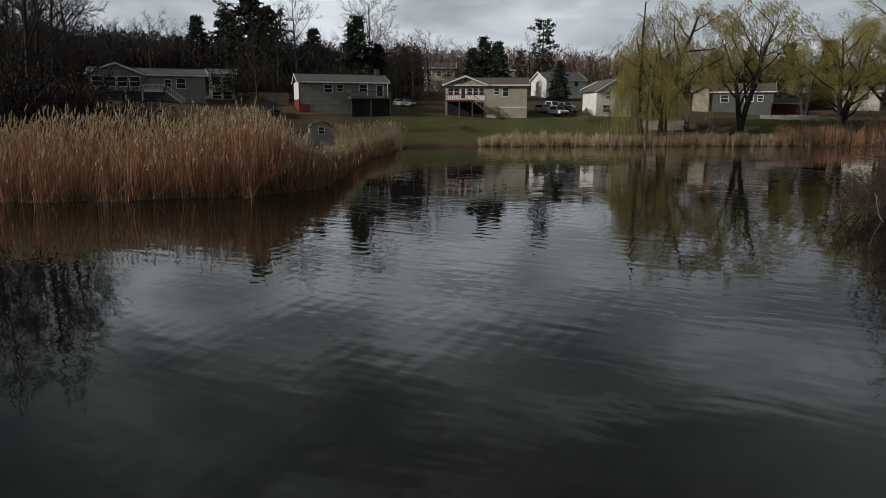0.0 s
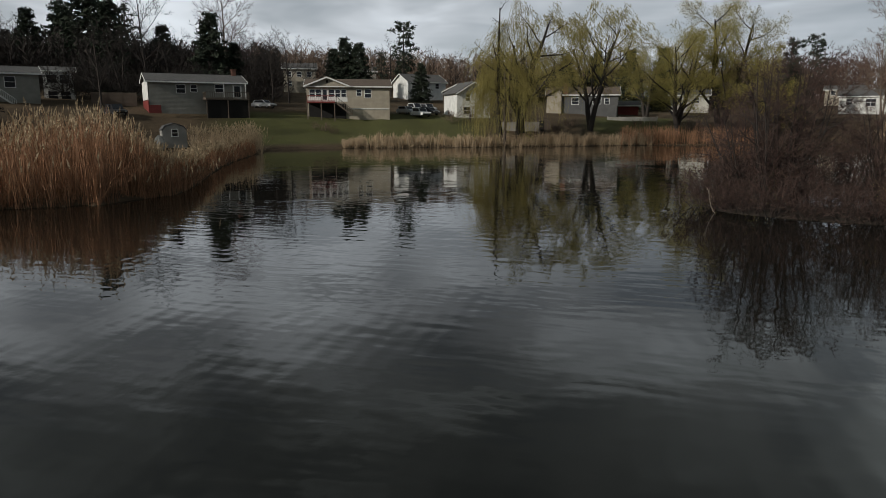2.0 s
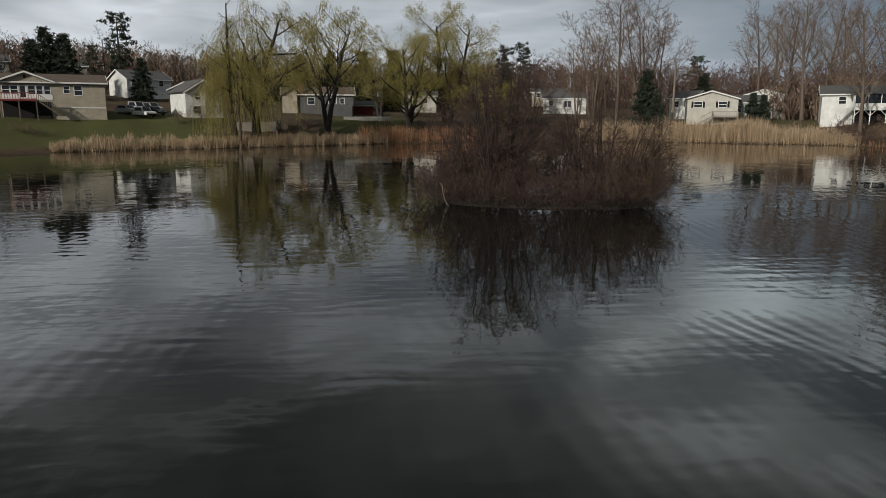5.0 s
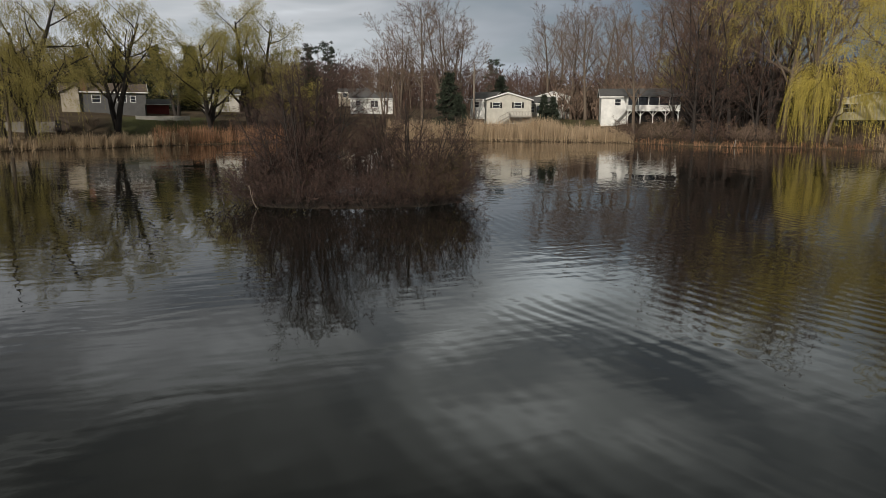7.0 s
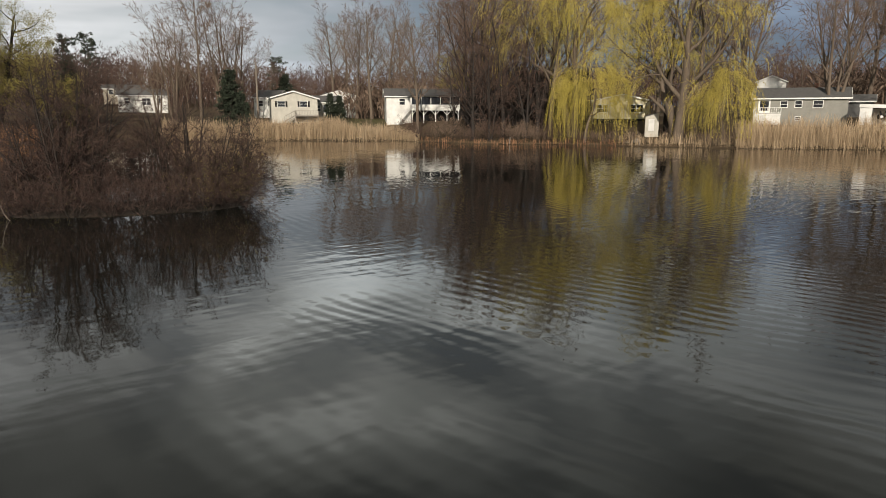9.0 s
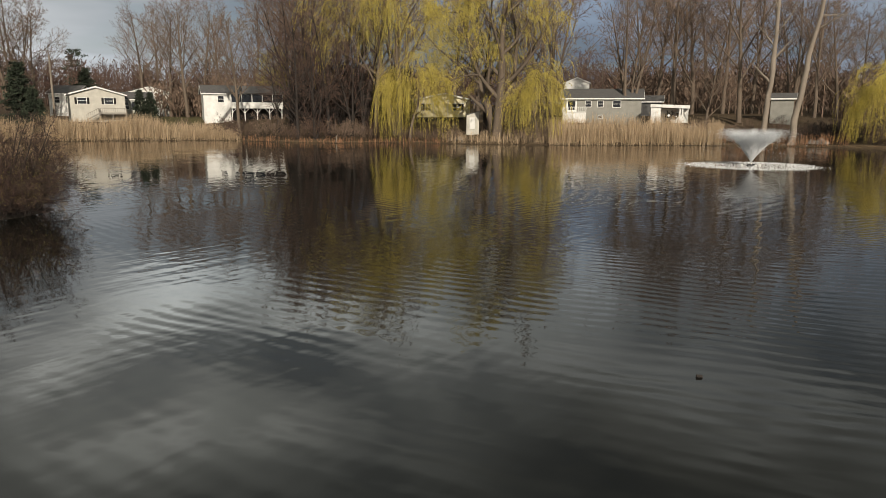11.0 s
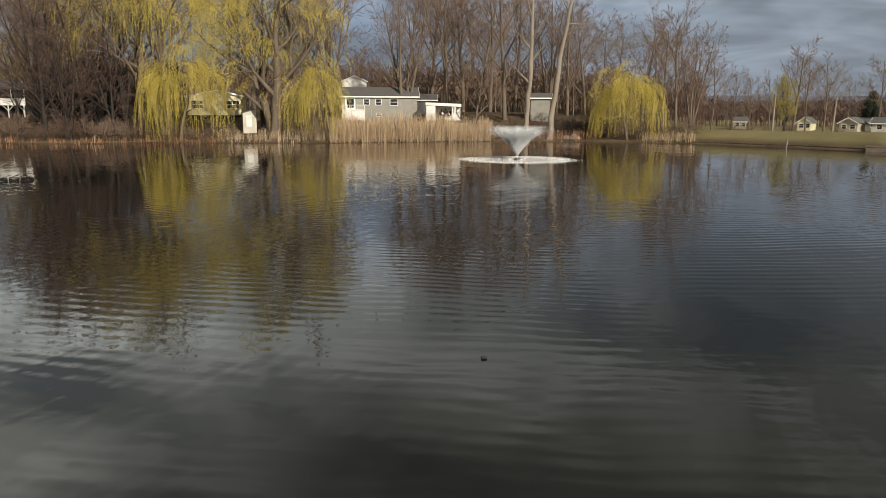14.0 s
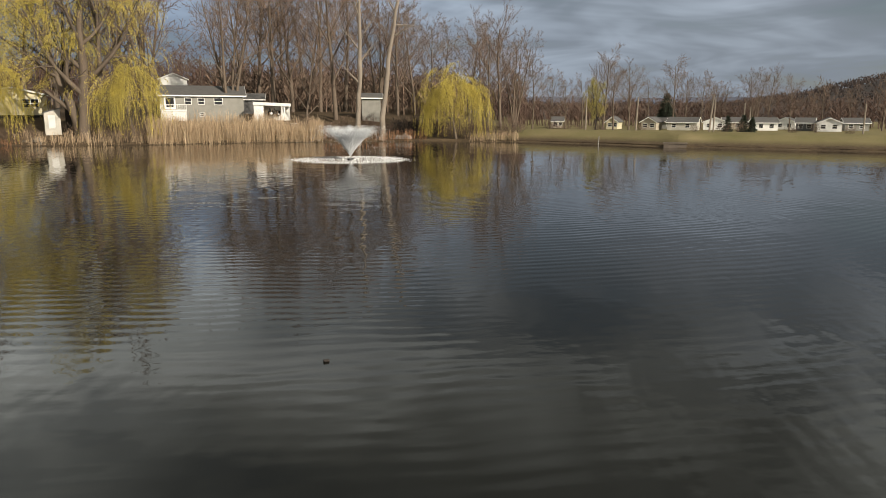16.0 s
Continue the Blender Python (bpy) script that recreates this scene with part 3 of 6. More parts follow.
r.slab((-7.4, -0.8, 4.85), (-3.5, -0.8, 6.34), (-3.5, 4.5, 6.34), (-7.4, 4.5, 4.85), -0.12)
r.slab((-3.5, -0.8, 6.34), (0.4, -0.8, 4.85), (0.4, 4.5, 4.85), (-3.5, 4.5, 6.34), -0.12)
part("gable_roof", r, ROOF_BROWN, h)
t = Buf()
for xa, za, xb, zb in ((-7.4, 4.85, -3.5, 6.34), (-3.5, 6.34, 0.4, 4.85)):
    t.prism([(xa, za - 0.22), (xb, zb - 0.22), (xb, zb + 0.03), (xa, za + 0.03)], -0.87, -0.803)
part("gable_fascia", t, TRIM, h)
part("deck_floor", Buf().box(-6.8, -2.2, -2.2, -0.003, 2.05, 2.3), RED, h, "red painted deck")
railing(h, -6.8, -2.2, -2.1, 2.3, RED)
part("white_panel", Buf().box(-6.7, -4.5, -0.05, -0.004, 2.35, 3.0).box(-3.3, -0.15, -0.05, -0.004, 2.3, 3.0), TRIM, h)
for x in (-6.7, -4.5, -2.3):
    part("post", Buf().box(x - 0.08, x + 0.08, -2.15, -1.99, -1.2, 2.05), DECKWOOD, h)
# Shade below the deck, painted as a near-black sheet on the wall.
part("undercroft", Buf().box(-6.6, -0.4, -0.06, -0.005, -0.8, 2.0), DARK, h, "near-black sheet painted as the shade below the deck")
stairs(h, -2.2, 2.3, 0.6, 0.1, -1.0, DECKWOOD)
part("ledge", Buf().box(0.2, 6.9, -0.08, -0.003, 1.05, 1.2), TRIM, h)

house("house", -9.9, 178, 10.6, 9, 3.8, 2.0, WHITE, ROOF, z=9.4, turn=28, ridge="x", windows=[(1.0, 2.2, 1.0, 1.2), (4.2, 2.2, 1.0, 1.2), (7.6, 2.2, 1.0, 1.2)], label="white house up the slope among dark trees")
house("house", 0.3, 192, 8.5, 8, 5.2, 1.5, BEIGE, ROOF, z=12.0, windows=[(1.0, 3.0, 1.1, 1.2), (3.6, 3.0, 1.1, 1.2), (6.2, 3.0, 1.1, 1.2), (1.0, 0.6, 1.1, 1.2), (6.2, 0.6, 1.1, 1.2)], label="grey-beige two-storey house high among dark trees")
house("house", -4.7, 214, 8, 8, 3.4, 1.5, SAGE, ROOF, z=14.6, windows=[(1.2, 1.2, 1.2, 1.2), (5.2, 1.2, 1.2, 1.2)], label="grey house on the hilltop behind conifers")
house("house", -12.3, 165, 6.5, 6, 2.6, 1.6, BROWN, ROOF_BROWN, z=7.8, ridge="y", windows=[(1.2, 1.0, 1.0, 1.0), (4.0, 1.0, 1.0, 1.0)], label="small red brown house half hidden on the slope")
h = house("house", -13.7, 126, 6.2, 9, 4.35, 1.9, WHITE, ROOF, z=4.35, turn=18, ridge="y", windows=[(1.6, 3.0, 0.8, 1.1), (4.0, 3.0, 0.8, 1.1), (1.2, 0.7, 1.2, 1.2)], label="bright white gable-fronted house behind a willow")
h = house("house", -22.4, 152, 14.8, 8, 3.4, 1.6, SLATE, ROOF_BROWN, z=5.9, windows=[(5.2, 1.3, 1.4, 1.3), (9.6, 1.4, 1.6, 1.2), (12.0, 1.4, 0.9, 1.1)], label="dark grey house with a brown roof and pale gable", chimney=(-3.6, 0.2, 5.6, 0.5))
b = Buf().prism([(-7.5, -1.5), (-4.4, -1.5), (-4.4, 3.9), (-5.0, 4.3), (-7.5, 3.0)], -0.6, -0.003)
part("gable_end", b, BEIGE, h, "pale gable end")
part("gable_roof", Buf().slab((-7.9, -1.0, 2.95), (-4.9, -1.0, 4.55), (-4.9, 1.5, 4.55), (-7.9, 1.5, 2.95), -0.12), ROOF_BROWN, h)
part("lower_shed_wall", Buf().box(0.5, 7.0, -3.0, -0.2, -1.6, 1.1), SLATE, h)
h = house("house", -26.2, 192, 6.6, 8, 4.6, 1.3, WHITE, ROOF, z=7.4, ridge="x", turn=-20, windows=[(1.0, 3.0, 1.0, 1.2), (4.2, 3.0, 1.0, 1.2), (1.0, 0.6, 1.0, 1.2)], label="white two-storey house beyond the dark red shed")
house("shed", -25.9, 160, 4.8, 3.5, 2.0, 0.8, RED, ROOF, z=5.2, label="dark red garden shed by the white fence")
house("house", -30.5, 182, 9, 8, 3.4, 1.2, CREAM, ROOF, z=6.6, windows=[(1.5, 1.4, 1.2, 1.2), (5.5, 1.4, 1.2, 1.2)], label="pale house hidden behind budding trees")
house("house", -42.3, 192, 11.5, 8, 3.4, 1.5, WHITE, ROOF, z=6.2, windows=[(1.5, 1.4, 1.2, 1.2), (5.5, 1.0, 2.0, 1.6), (9.0, 1.4, 1.2, 1.2)], label="white bungalow behind the island bushes")
house("house", -41.0, 235, 11, 8, 3.0, 1.3, BEIGE, ROOF, z=9.6, windows=[(1.5, 1.4, 1.2, 1.2), (5.5, 1.4, 1.2, 1.2)], label="grey bungalow among far brown trees")
h = house("house", -53.4, 150, 9.9, 12, 4.2, 1.45, CREAM, ROOF, z=3.9, ridge="y", windows=[(1.7, 2.5, 1.5, 1.1), (6.3, 2.5, 1.5, 1.1)], shutters=DARK, label="cream gable-fronted house with dark shutters over the reeds")
deck(h, 0.2, 5.0, 2.6, 0.75, GREYWOOD, GREYWOOD, down=-1.2)
stairs(h, -1.9, -0.4, 0.2, 0.75, -1.4, GREYWOOD)
h2 = house("house", -56.1, 156, 5.6, 8, 3.6, 1.4, CREAM, ROOF, z=3.9, turn=0, windows=[(0.5, 1.6, 0.7, 1.3)], doors=[(1.7, 1.2, 1.4, 2.0)], label="low cream wing with white glazed doors")
house("house", -57.0, 172, 9.0, 8, 4.9, 1.3, WHITE, ROOF, z=4.3, ridge="y", windows=[(1.2, 3.2, 1.3, 1.2), (6.0, 3.2, 1.3, 1.2)], label="white trimmed gabled house behind an evergreen")
house("house", -51.2, 168, 5.5, 8, 4.6, 1.6, WHITE, ROOF, z=4.2, turn=-25, windows=[(1.2, 2.6, 1.0, 1.2), (3.5, 2.6, 1.0, 1.2)], label="small white house beside a tall pale pole")
h = house("house", -63.8, 146, 15.2, 8, 5.1, 1.5, WHITE, ROOF, z=3.55, turn=6, windows=[(2.7, 3.3, 1.1, 1.2)], label="white raised house with an upper screened porch and braced arches")
b = Buf()
b.box(-2.9, 7.4, -2.4, -2.28, 2.35, 3.3).box(-2.9, -2.6, -2.4, -2.28, 3.3, 5.0).box(-2.9, 7.4, -2.4, -2.28, 4.85, 5.05)
part("porch_wall", b, WHITE, h)
part("porch_floor", Buf().box(-2.9, 7.4, -2.4, -0.003, 2.15, 2.35), TRIM, h)
part("porch_screen", Buf().box(-2.6, 7.3, -2.33, -2.30, 3.3, 4.85), PANE, h, "dark porch screens")
for i in range(6):
    x = -2.6 + i * 1.98
    part("porch_post", Buf().box(x - 0.07, x + 0.07, -2.46, -2.405, 3.3, 4.85), TRIM, h)
r = Buf()
r.slab((-3.4, -2.9, 5.05), (7.9, -2.9, 5.05), (7.9, 2.0, 5.95), (-3.4, 2.0, 5.95), 0.14)
part("porch_roof", r, ROOF, h)
for i in range(5):
    x = -2.5 + i * 2.4
    part("post", Buf().box(x - 0.08, x + 0.08, -2.4, -2.24, -1.2, 2.15), TRIM, h)
    for sgn in (-1, 1):
        if -2.9 < x + sgn * 0.9 < 7.5:
            part("brace", Buf().prism([(x + sgn * 0.06, 1.15), (x + sgn * 0.06, 1.35), (x + sgn * 0.95, 2.15), (x + sgn * 0.8, 2.15)], -2.36, -2.28), TRIM, h)
# Shade under the porch, put in as a near-black sheet.
part("undercroft", Buf().box(-2.5, 7.3, -0.06, -0.004, -0.8, 2.1), DARK, h, "near-black sheet painted as the shade under the porch")
stairs(h, -5.2, -0.3, -2.9, 2.35, -0.6, TRIM)

h = house("mobile_home", -79.7, 131, 10.0, 7, 3.3, 1.1, YELLOW, ROOF, z=4.0, ridge="y", turn=6, windows=[(0.7, 1.3, 1.9, 1.3), (6.6, 1.3, 2.2, 1.3)], label="pale yellow gabled cottage behind hanging willows")
# Near-black sheet in place of the shade beneath the floor.
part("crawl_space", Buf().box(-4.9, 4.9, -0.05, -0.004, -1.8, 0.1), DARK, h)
part("vent_hood", Buf().box(-1.2, -0.8, -0.15, -0.003, 2.6, 2.9), DARK, h)
ob = base("garden_shed", -82.1, 117.5, 2.1, 4, "narrow white shed with a slanted roof by the water", "shed")
part("wall", Buf().prism([(-1.05, -1.5), (1.05, -1.5), (1.05, 2.95), (-1.05, 2.4)], 0, 1.6), CREAM, ob)
part("roof", Buf().slab((-1.2, -0.15, 2.45), (1.2, -0.15, 3.1), (1.2, 1.75, 3.1), (-1.2, 1.75, 2.45), 0.08), ROOF, ob)
part("door", Buf().box(-0.55, 0.35, -0.05, -0.003, 0.1, 2.0), WHITE, ob)
h = house("house", -92.4, 126, 13.4, 8, 3.3, 1.55, SAGE, ROOF, z=4.25, windows=[(3.9, 1.75, 0.95, 0.95), (6.0, 1.75, 0.95, 0.95), (8.6, 1.7, 1.3, 1.05), (6.2, -0.25, 0.7, 0.5)], doors=[(0.7, 0.9, 1.6, 2.0)], label="grey green ranch house with a white railed deck above reeds", chimney=(2.2, 4.2, 5.5, 0.22))
deck(h, -6.6, -2.6, 2.6, 0.75, TRIM, TRIM, down=-1.2)
part("skirt", Buf().box(-6.55, -2.7, -2.52, -2.47, -1.0, 0.5), WHITE, h)
house("house", -90.4, 195, 6.6, 8, 4.0, 1.4, WHITE, ROOF, z=9.2, ridge="y", label="white gable peak behind the ranch house roof")
house("garage", -95.9, 138, 5.0, 6, 2.6, 1.0, SLATE, ROOF, z=4.6, label="low grey outbuilding beside the ranch house")
ob = base("carport", -97.6, 123, 4.1, 0, "white flat-roofed carport sheltering dark machinery", "carport")
part("roof", Buf().slab((-3.1, -1.5, 2.3), (3.1, -1.5, 2.05), (3.1, 2.5, 2.05), (-3.1, 2.5, 2.3), 0.5), WHITE, ob)
part("wall", Buf().box(-3.0, -1.4, -1.3, -1.2, -0.8, 1.8).box(-3.0, 3.0, 2.3, 2.4, -0.8, 1.6), WHITE, ob)
for x in (1.6, 2.0):
    part("post", Buf().box(x - 0.1, x + 0.1, -1.4, -1.2, -0.8, 1.6), TRIM, ob)
house("shed", -105.45, 131, 3.5, 4, 3.0, 0.75, SAGE, ROOF, z=4.5, label="grey shed with a pale roof between trees")

# the low houses beyond the dam
FAR = [(-127.7, 205, 4.2, "y", BEIGE), (-130.2, 206, 7.8, "x", CREAM), (-132.6, 216, 6.4, "y", WHITE), (-133.9, 228, 5.6, "x", BEIGE), (-136.2, 214, 5.8, "x", WHITE), (-137.4, 236, 5.6, "y", WHITE), (-138.7, 220, 4.4, "x", SLATE),
       (-140.3, 212, 5.8, "y", WHITE), (-142.0, 226, 6.0, "x", SAGE), (-124.9, 214, 3.2, "y", YELLOW), (-146.5, 215, 8, "x", WHITE), (-120.6, 225, 3.5, "x", BEIGE), (-135.3, 262, 7, "x", BEIGE), (-128.9, 230, 6, "x", SAGE)]
for i, (az, d, w, ridge, mat) in enumerate(FAR):
    house("house", az, d, w, 7.0, 2.5, 1.25, mat, ROOF, z=0.1, turn=(i * 37) % 30 - 15, ridge=ridge, windows=[(w * 0.15, 1.0, 1.1, 1.0), (w * 0.62, 1.0, 1.1, 1.0)], label="low pale bungalow beyond the grassy dam", group="bungalows beyond the dam")


# ---- plants ----
def turned(d, angle, spin):
    """The direction d bent aside by angle, towards spin round it."""
    ref = Vector((0, 0, 1)) if abs(d.z) < 0.9 else Vector((1, 0, 0))
    u = d.cross(ref).normalized()
    w = d.cross(u)
    side = u * math.cos(spin) + w * math.sin(spin)
    return (d * math.cos(angle) + side * math.sin(angle)).normalized()


def rand_dir(rng):
    return Vector((rng.gauss(0, 1), rng.gauss(0, 1), rng.gauss(0, 1))).normalized()


class Growth:
    """A branching skeleton: trunk and limbs as tubes in one mesh, finer branches and twigs in another."""

    def __init__(self, seed, kids, ratio, angle, up, wob, twig=0.022, start=(0.3, 0.25, 0.15, 0.1), limb_levels=1, sides=(7, 5, 3, 3), segs=(7, 5, 3, 2)):
        self.rng = random.Random(seed)
        self.kids, self.ratio, self.angle, self.up, self.wob, self.twig, self.start = kids, ratio, angle, up, wob, twig, start
        self.limb_levels, self.sides, self.segs = limb_levels, sides, segs
        self.wood, self.fine, self.tips = Buf(), Buf(), []

    def grow(self, p, d, length, r, lev=0, low=None):
        rng = self.rng
        last = len(self.kids)
        if lev >= last:
            side = d.cross(rand_dir(rng)).normalized()
            end = p + d * length + Vector((0, 0, self.up[-1])) * length
            self.fine.tri(p - side * self.twig, p + side * self.twig, end)
            self.tips.append(end)
            return
        n = self.segs[min(lev, len(self.segs) - 1)]
        pts, rad, dirs = [p], [r], [d]
        for i in range(n):
            d = (d + rand_dir(rng) * self.wob[lev] + Vector((0, 0, self.up[lev]))).normalized()
            p = p + d * (length / n)
            pts.append(p)
            dirs.append(d)
            rad.append(max(r * (1 - 0.78 * (i + 1) / n), self.twig * 0.8))
        target = self.wood if lev <= self.limb_levels else self.fine
        if r > self.twig * 1.5:
            target.tube(pts, rad, self.sides[min(lev, len(self.sides) - 1)], cap=False)
        else:
            target.strip(pts, [max(x, self.twig * 0.8) for x in rad], d.cross(rand_dir(rng)).normalized())
        k = self.kids[lev]
        spin = rng.random() * 6.28
        s0 = self.start[lev] if low is None else low
        for i in range(k):
            f = s0 + (1 - s0) * (i + rng.random() * 0.8) / k
            j = min(int(f * n), n - 1)
            q = pts[j].lerp(pts[j + 1], f * n - j)
            spin += 2.4 + rng.uniform(-0.5, 0.5)
            shape = 1.0 - 0.55 * f if lev == 0 else 1.0 - 0.4 * f
            cr = max(rad[j] * (0.52, 0.46, 0.42, 0.42)[min(lev, 3)], self.twig * 0.8)
            self.grow(q, turned(dirs[j], radians(self.angle[lev] * rng.uniform(0.7, 1.25)), spin), length * self.ratio[lev] * shape * rng.uniform(0.75, 1.2), cr, lev + 1)


def plant(name, g, bark, twigs, label, category, group="", extra=()):
    ob = tagged(new(name), label, category, group)
    part("trunk", g.wood, bark, ob, smooth=True)
    part("crown", g.fine, twigs, ob)
    for nm, buf, mat in extra:
        part(nm, buf, mat, ob)
    return ob


class Kind:
    """Prototypes of one kind of plant; the first placing of each uses the prototype itself."""

    def __init__(self, protos):
        self.protos, self.used, self.i = protos, set(), 0

    def put(self, az, d, height_scale, z=None, spin=None, which=None, wide=1.0, lean=0.0, label=""):
        k = self.i % len(self.protos) if which is None else which
        self.i += 1
        z = land(az, d) - 0.1 if z is None else z
        spin = (self.i * 137.5) % 360 if spin is None else spin
        m = Matrix.Translation(at(az, d, z)) @ pose(0, 0, 0, 0, lean, az) @ pose(0, 0, 0, 0, 0, spin) @ Matrix.Diagonal((height_scale * wide, height_scale * wide, height_scale, 1))
        ob = self.protos[k]
        if k in self.used:
            ob = copy_thing(ob, m)
            ob.matrix_basis = m
        else:
            self.used.add(k)
            ob.matrix_basis = m
        if label:
            ob["label"] = label
        return ob

    def prune(self):
        for k, ob in enumerate(self.protos):
            if k not in self.used:
                for o in (*ob.children_recursive, ob):
                    bpy.data.objects.remove(o)


def bare_tree(seed, kids=(13, 8, 7, 5), ratio=(0.54, 0.50, 0.48, 0.55), angle=(48, 40, 38, 36), up=(0.02, 0.10, 0.07, 0.05, 0.15), bark=None, twigs=None, twig=0.0115, low=0.26, trunk=0.0165, label="", forks=1, name="tree"):
    """About 10 m high at scale 1."""
    g = Growth(seed, kids, ratio, angle, up, (0.06, 0.12, 0.15, 0.18), twig, start=(low, 0.2, 0.15, 0.1))
    if forks == 1:
        g.grow(Vector((0, 0, 0)), Vector((0, 0, 1)), 9.6, 10 * trunk)
    else:
        for i in range(forks):
            g.grow(Vector((0.12 * i, 0.1 * (i % 2), 0)), turned(Vector((0, 0, 1)), radians(7 + 6 * g.rng.random()), i * 6.28 / forks + g.rng.random()), 9.0 * g.rng.uniform(0.85, 1.05), 10 * trunk * 0.7, low=low)
    return plant(name, g, bark or BARK, twigs or TWIG, label or "tall leafless grey-brown tree behind the houses", "tree")


def shrub(seed, stems=14, twigs=None, bark=None, label="", kids=(6, 5, 5), twig=0.011, spread=50, thick=0.02, buds=None):
    """A many-stemmed bush about 3 m high at scale 1."""
    g = Growth(seed, kids, (0.55, 0.5, 0.45), (38, 42, 42), (0.02, 0.03, 0.02, 0.05), (0.16, 0.22, 0.26), twig, start=(0.12, 0.1, 0.1), limb_levels=0, sides=(4, 3, 3))
    for i in range(stems):
        a = i * 2.4
        tilt = radians(spread * math.sqrt((i + 0.5) / stems) * g.rng.uniform(0.8, 1.1))
        d = Vector((math.sin(tilt) * math.cos(a), math.sin(tilt) * math.sin(a), math.cos(tilt)))
        o = Vector((math.cos(a), math.sin(a), 0)) * 0.5 * math.sqrt(i / stems)
        g.grow(o, d, 2.7 * g.rng.uniform(0.7, 1.1), thick)
    extra = []
    if buds:
        b = Buf()
        for t in g.tips:
            if g.rng.random() < 0.4:
                p = t + rand_dir(g.rng) * 0.1
                b.tri(p, p + rand_dir(g.rng) * 0.035, p + rand_dir(g.rng) * 0.035)
        extra.append(("foliage", b, buds))
    return plant("shrub", g, bark or BARK_DARK, twigs or TWIG, label, "shrub", extra=extra)


def strands(g, starts, mat_buf, lo, hi, floor=0.4, leaf=0.06):
    """Hanging willow shoots, from each start outwards and then down, thickly set with narrow leaves."""
    rng = g.rng
    for p, out in starts:
        length = lo + (hi - lo) * rng.random() ** 1.5
        n = max(4, int(length / 0.5))
        step = length / n
        d = Vector((out.x * 0.8, out.y * 0.8, 0.25)).normalized() if out.length > 0.01 else Vector((0, 0, -1))
        pts = [p]
        sway = rand_dir(rng) * 0.09
        for i in range(n):
            d = (d + Vector((0, 0, -0.55)) + sway + rand_dir(rng) * 0.06).normalized()
            p = p + d * step
            if p.z < floor:
                break
            pts.append(p)
        if len(pts) < 3:
            continue
        side = Vector((rng.gauss(0, 1), rng.gauss(0, 1), 0)).normalized()
        mat_buf.strip(pts[::2], [0.007] * len(pts[::2]), side)
        for i in range(len(pts) - 1):
            for q in range(3):
                c = pts[i].lerp(pts[i + 1], rng.random()) + rand_dir(rng) * 0.07
                u = Vector((rng.gauss(0, 1), rng.gauss(0, 1), 0)).normalized() * leaf * rng.uniform(0.5, 1.2)
                mat_buf.tri(c, c + u + Vector((0, 0, -leaf * 2.4)), c - u * 0.5 + Vector((0, 0, -leaf * 1.8)))


def willow(seed, height, trunk_r, mat, bark, label, limbs=7, lo=2.5, hi=6.0, per=26, spread=36, low=0.3, arch=-0.06, lev=(6, 5), gaps=0.35):
    """A weeping willow of the given height: arching limbs, each end hung with a tassel of shoots."""
    g = Growth(seed, (limbs, *lev), (0.66, 0.52, 0.42), (spread, 46, 50), (0.02, 0.05, arch, -0.08), (0.12, 0.2, 0.22), 0.03, start=(low, 0.3, 0.2), limb_levels=2, sides=(8, 6, 4))
    for i in range(2):
        g.grow(Vector((0.5 * i, 0.2 * i, 0)), turned(Vector((0, 0, 1)), radians(10), i * 3.1 + seed), height * 0.78 * (1 - 0.14 * i), trunk_r)
    hang, starts = Buf(), []
    for t in g.tips:
        out = Vector((t.x, t.y, 0))
        out = out / max(out.length, 0.1)
        if g.rng.random() < gaps:
            continue
        for q in range(max(1, int(per * g.rng.uniform(0.3, 1.7)))):
            starts.append((t + rand_dir(g.rng) * 0.55, turned(out, g.rng.uniform(0, 0.9), g.rng.random() * 6.28)))
    strands(g, starts, hang, lo, hi)
    return plant("willow_tree", g, bark, mat, label, "tree", extra=[("hanging_foliage", hang, mat)])


def dome_willow(seed, height, radius, mat, label, count=900, low=0.05, lobes=44, skew=0.0):
    """A low bright willow: tassels of shoots falling in layers from a lopsided rounded top."""
    g = Growth(seed, (9, 6), (0.55, 0.5), (55, 45), (0.02, 0.02, -0.1), (0.14, 0.22), 0.03, start=(0.3, 0.3), sides=(7, 5))
    g.grow(Vector((0, 0, 0)), Vector((skew * 0.4, 0, 1)).normalized(), height * 0.8, 0.28)
    hang, starts, rng = Buf(), [], g.rng
    heads = []
    for i in range(lobes):
        a, f = rng.random() * 6.28, math.sqrt(rng.random()) * 0.95
        cap = math.sqrt(max(0.05, 1 - f * f))
        z = height * (0.30 + 0.68 * cap * rng.uniform(0.55, 1.05))
        heads.append((Vector((math.cos(a) * f * radius * rng.uniform(0.75, 1.3) + skew * (z - height * 0.5), math.sin(a) * f * radius, z)), rng.uniform(0.4, 1.7)))
    for i in range(count):
        p, size = heads[rng.randrange(lobes)]
        q = p + Vector((rng.gauss(0, 0.5), rng.gauss(0, 0.5), rng.gauss(0, 0.28))) * size
        out = Vector((q.x, q.y, 0))
        starts.append((q, out / max(out.length, 0.3)))
    strands(g, starts, hang, height * 0.08, height * 0.72, floor=height * low, leaf=0.068)
    return plant("willow_tree", g, BARK, TWIG, label, "tree", extra=[("hanging_foliage", hang, mat)])


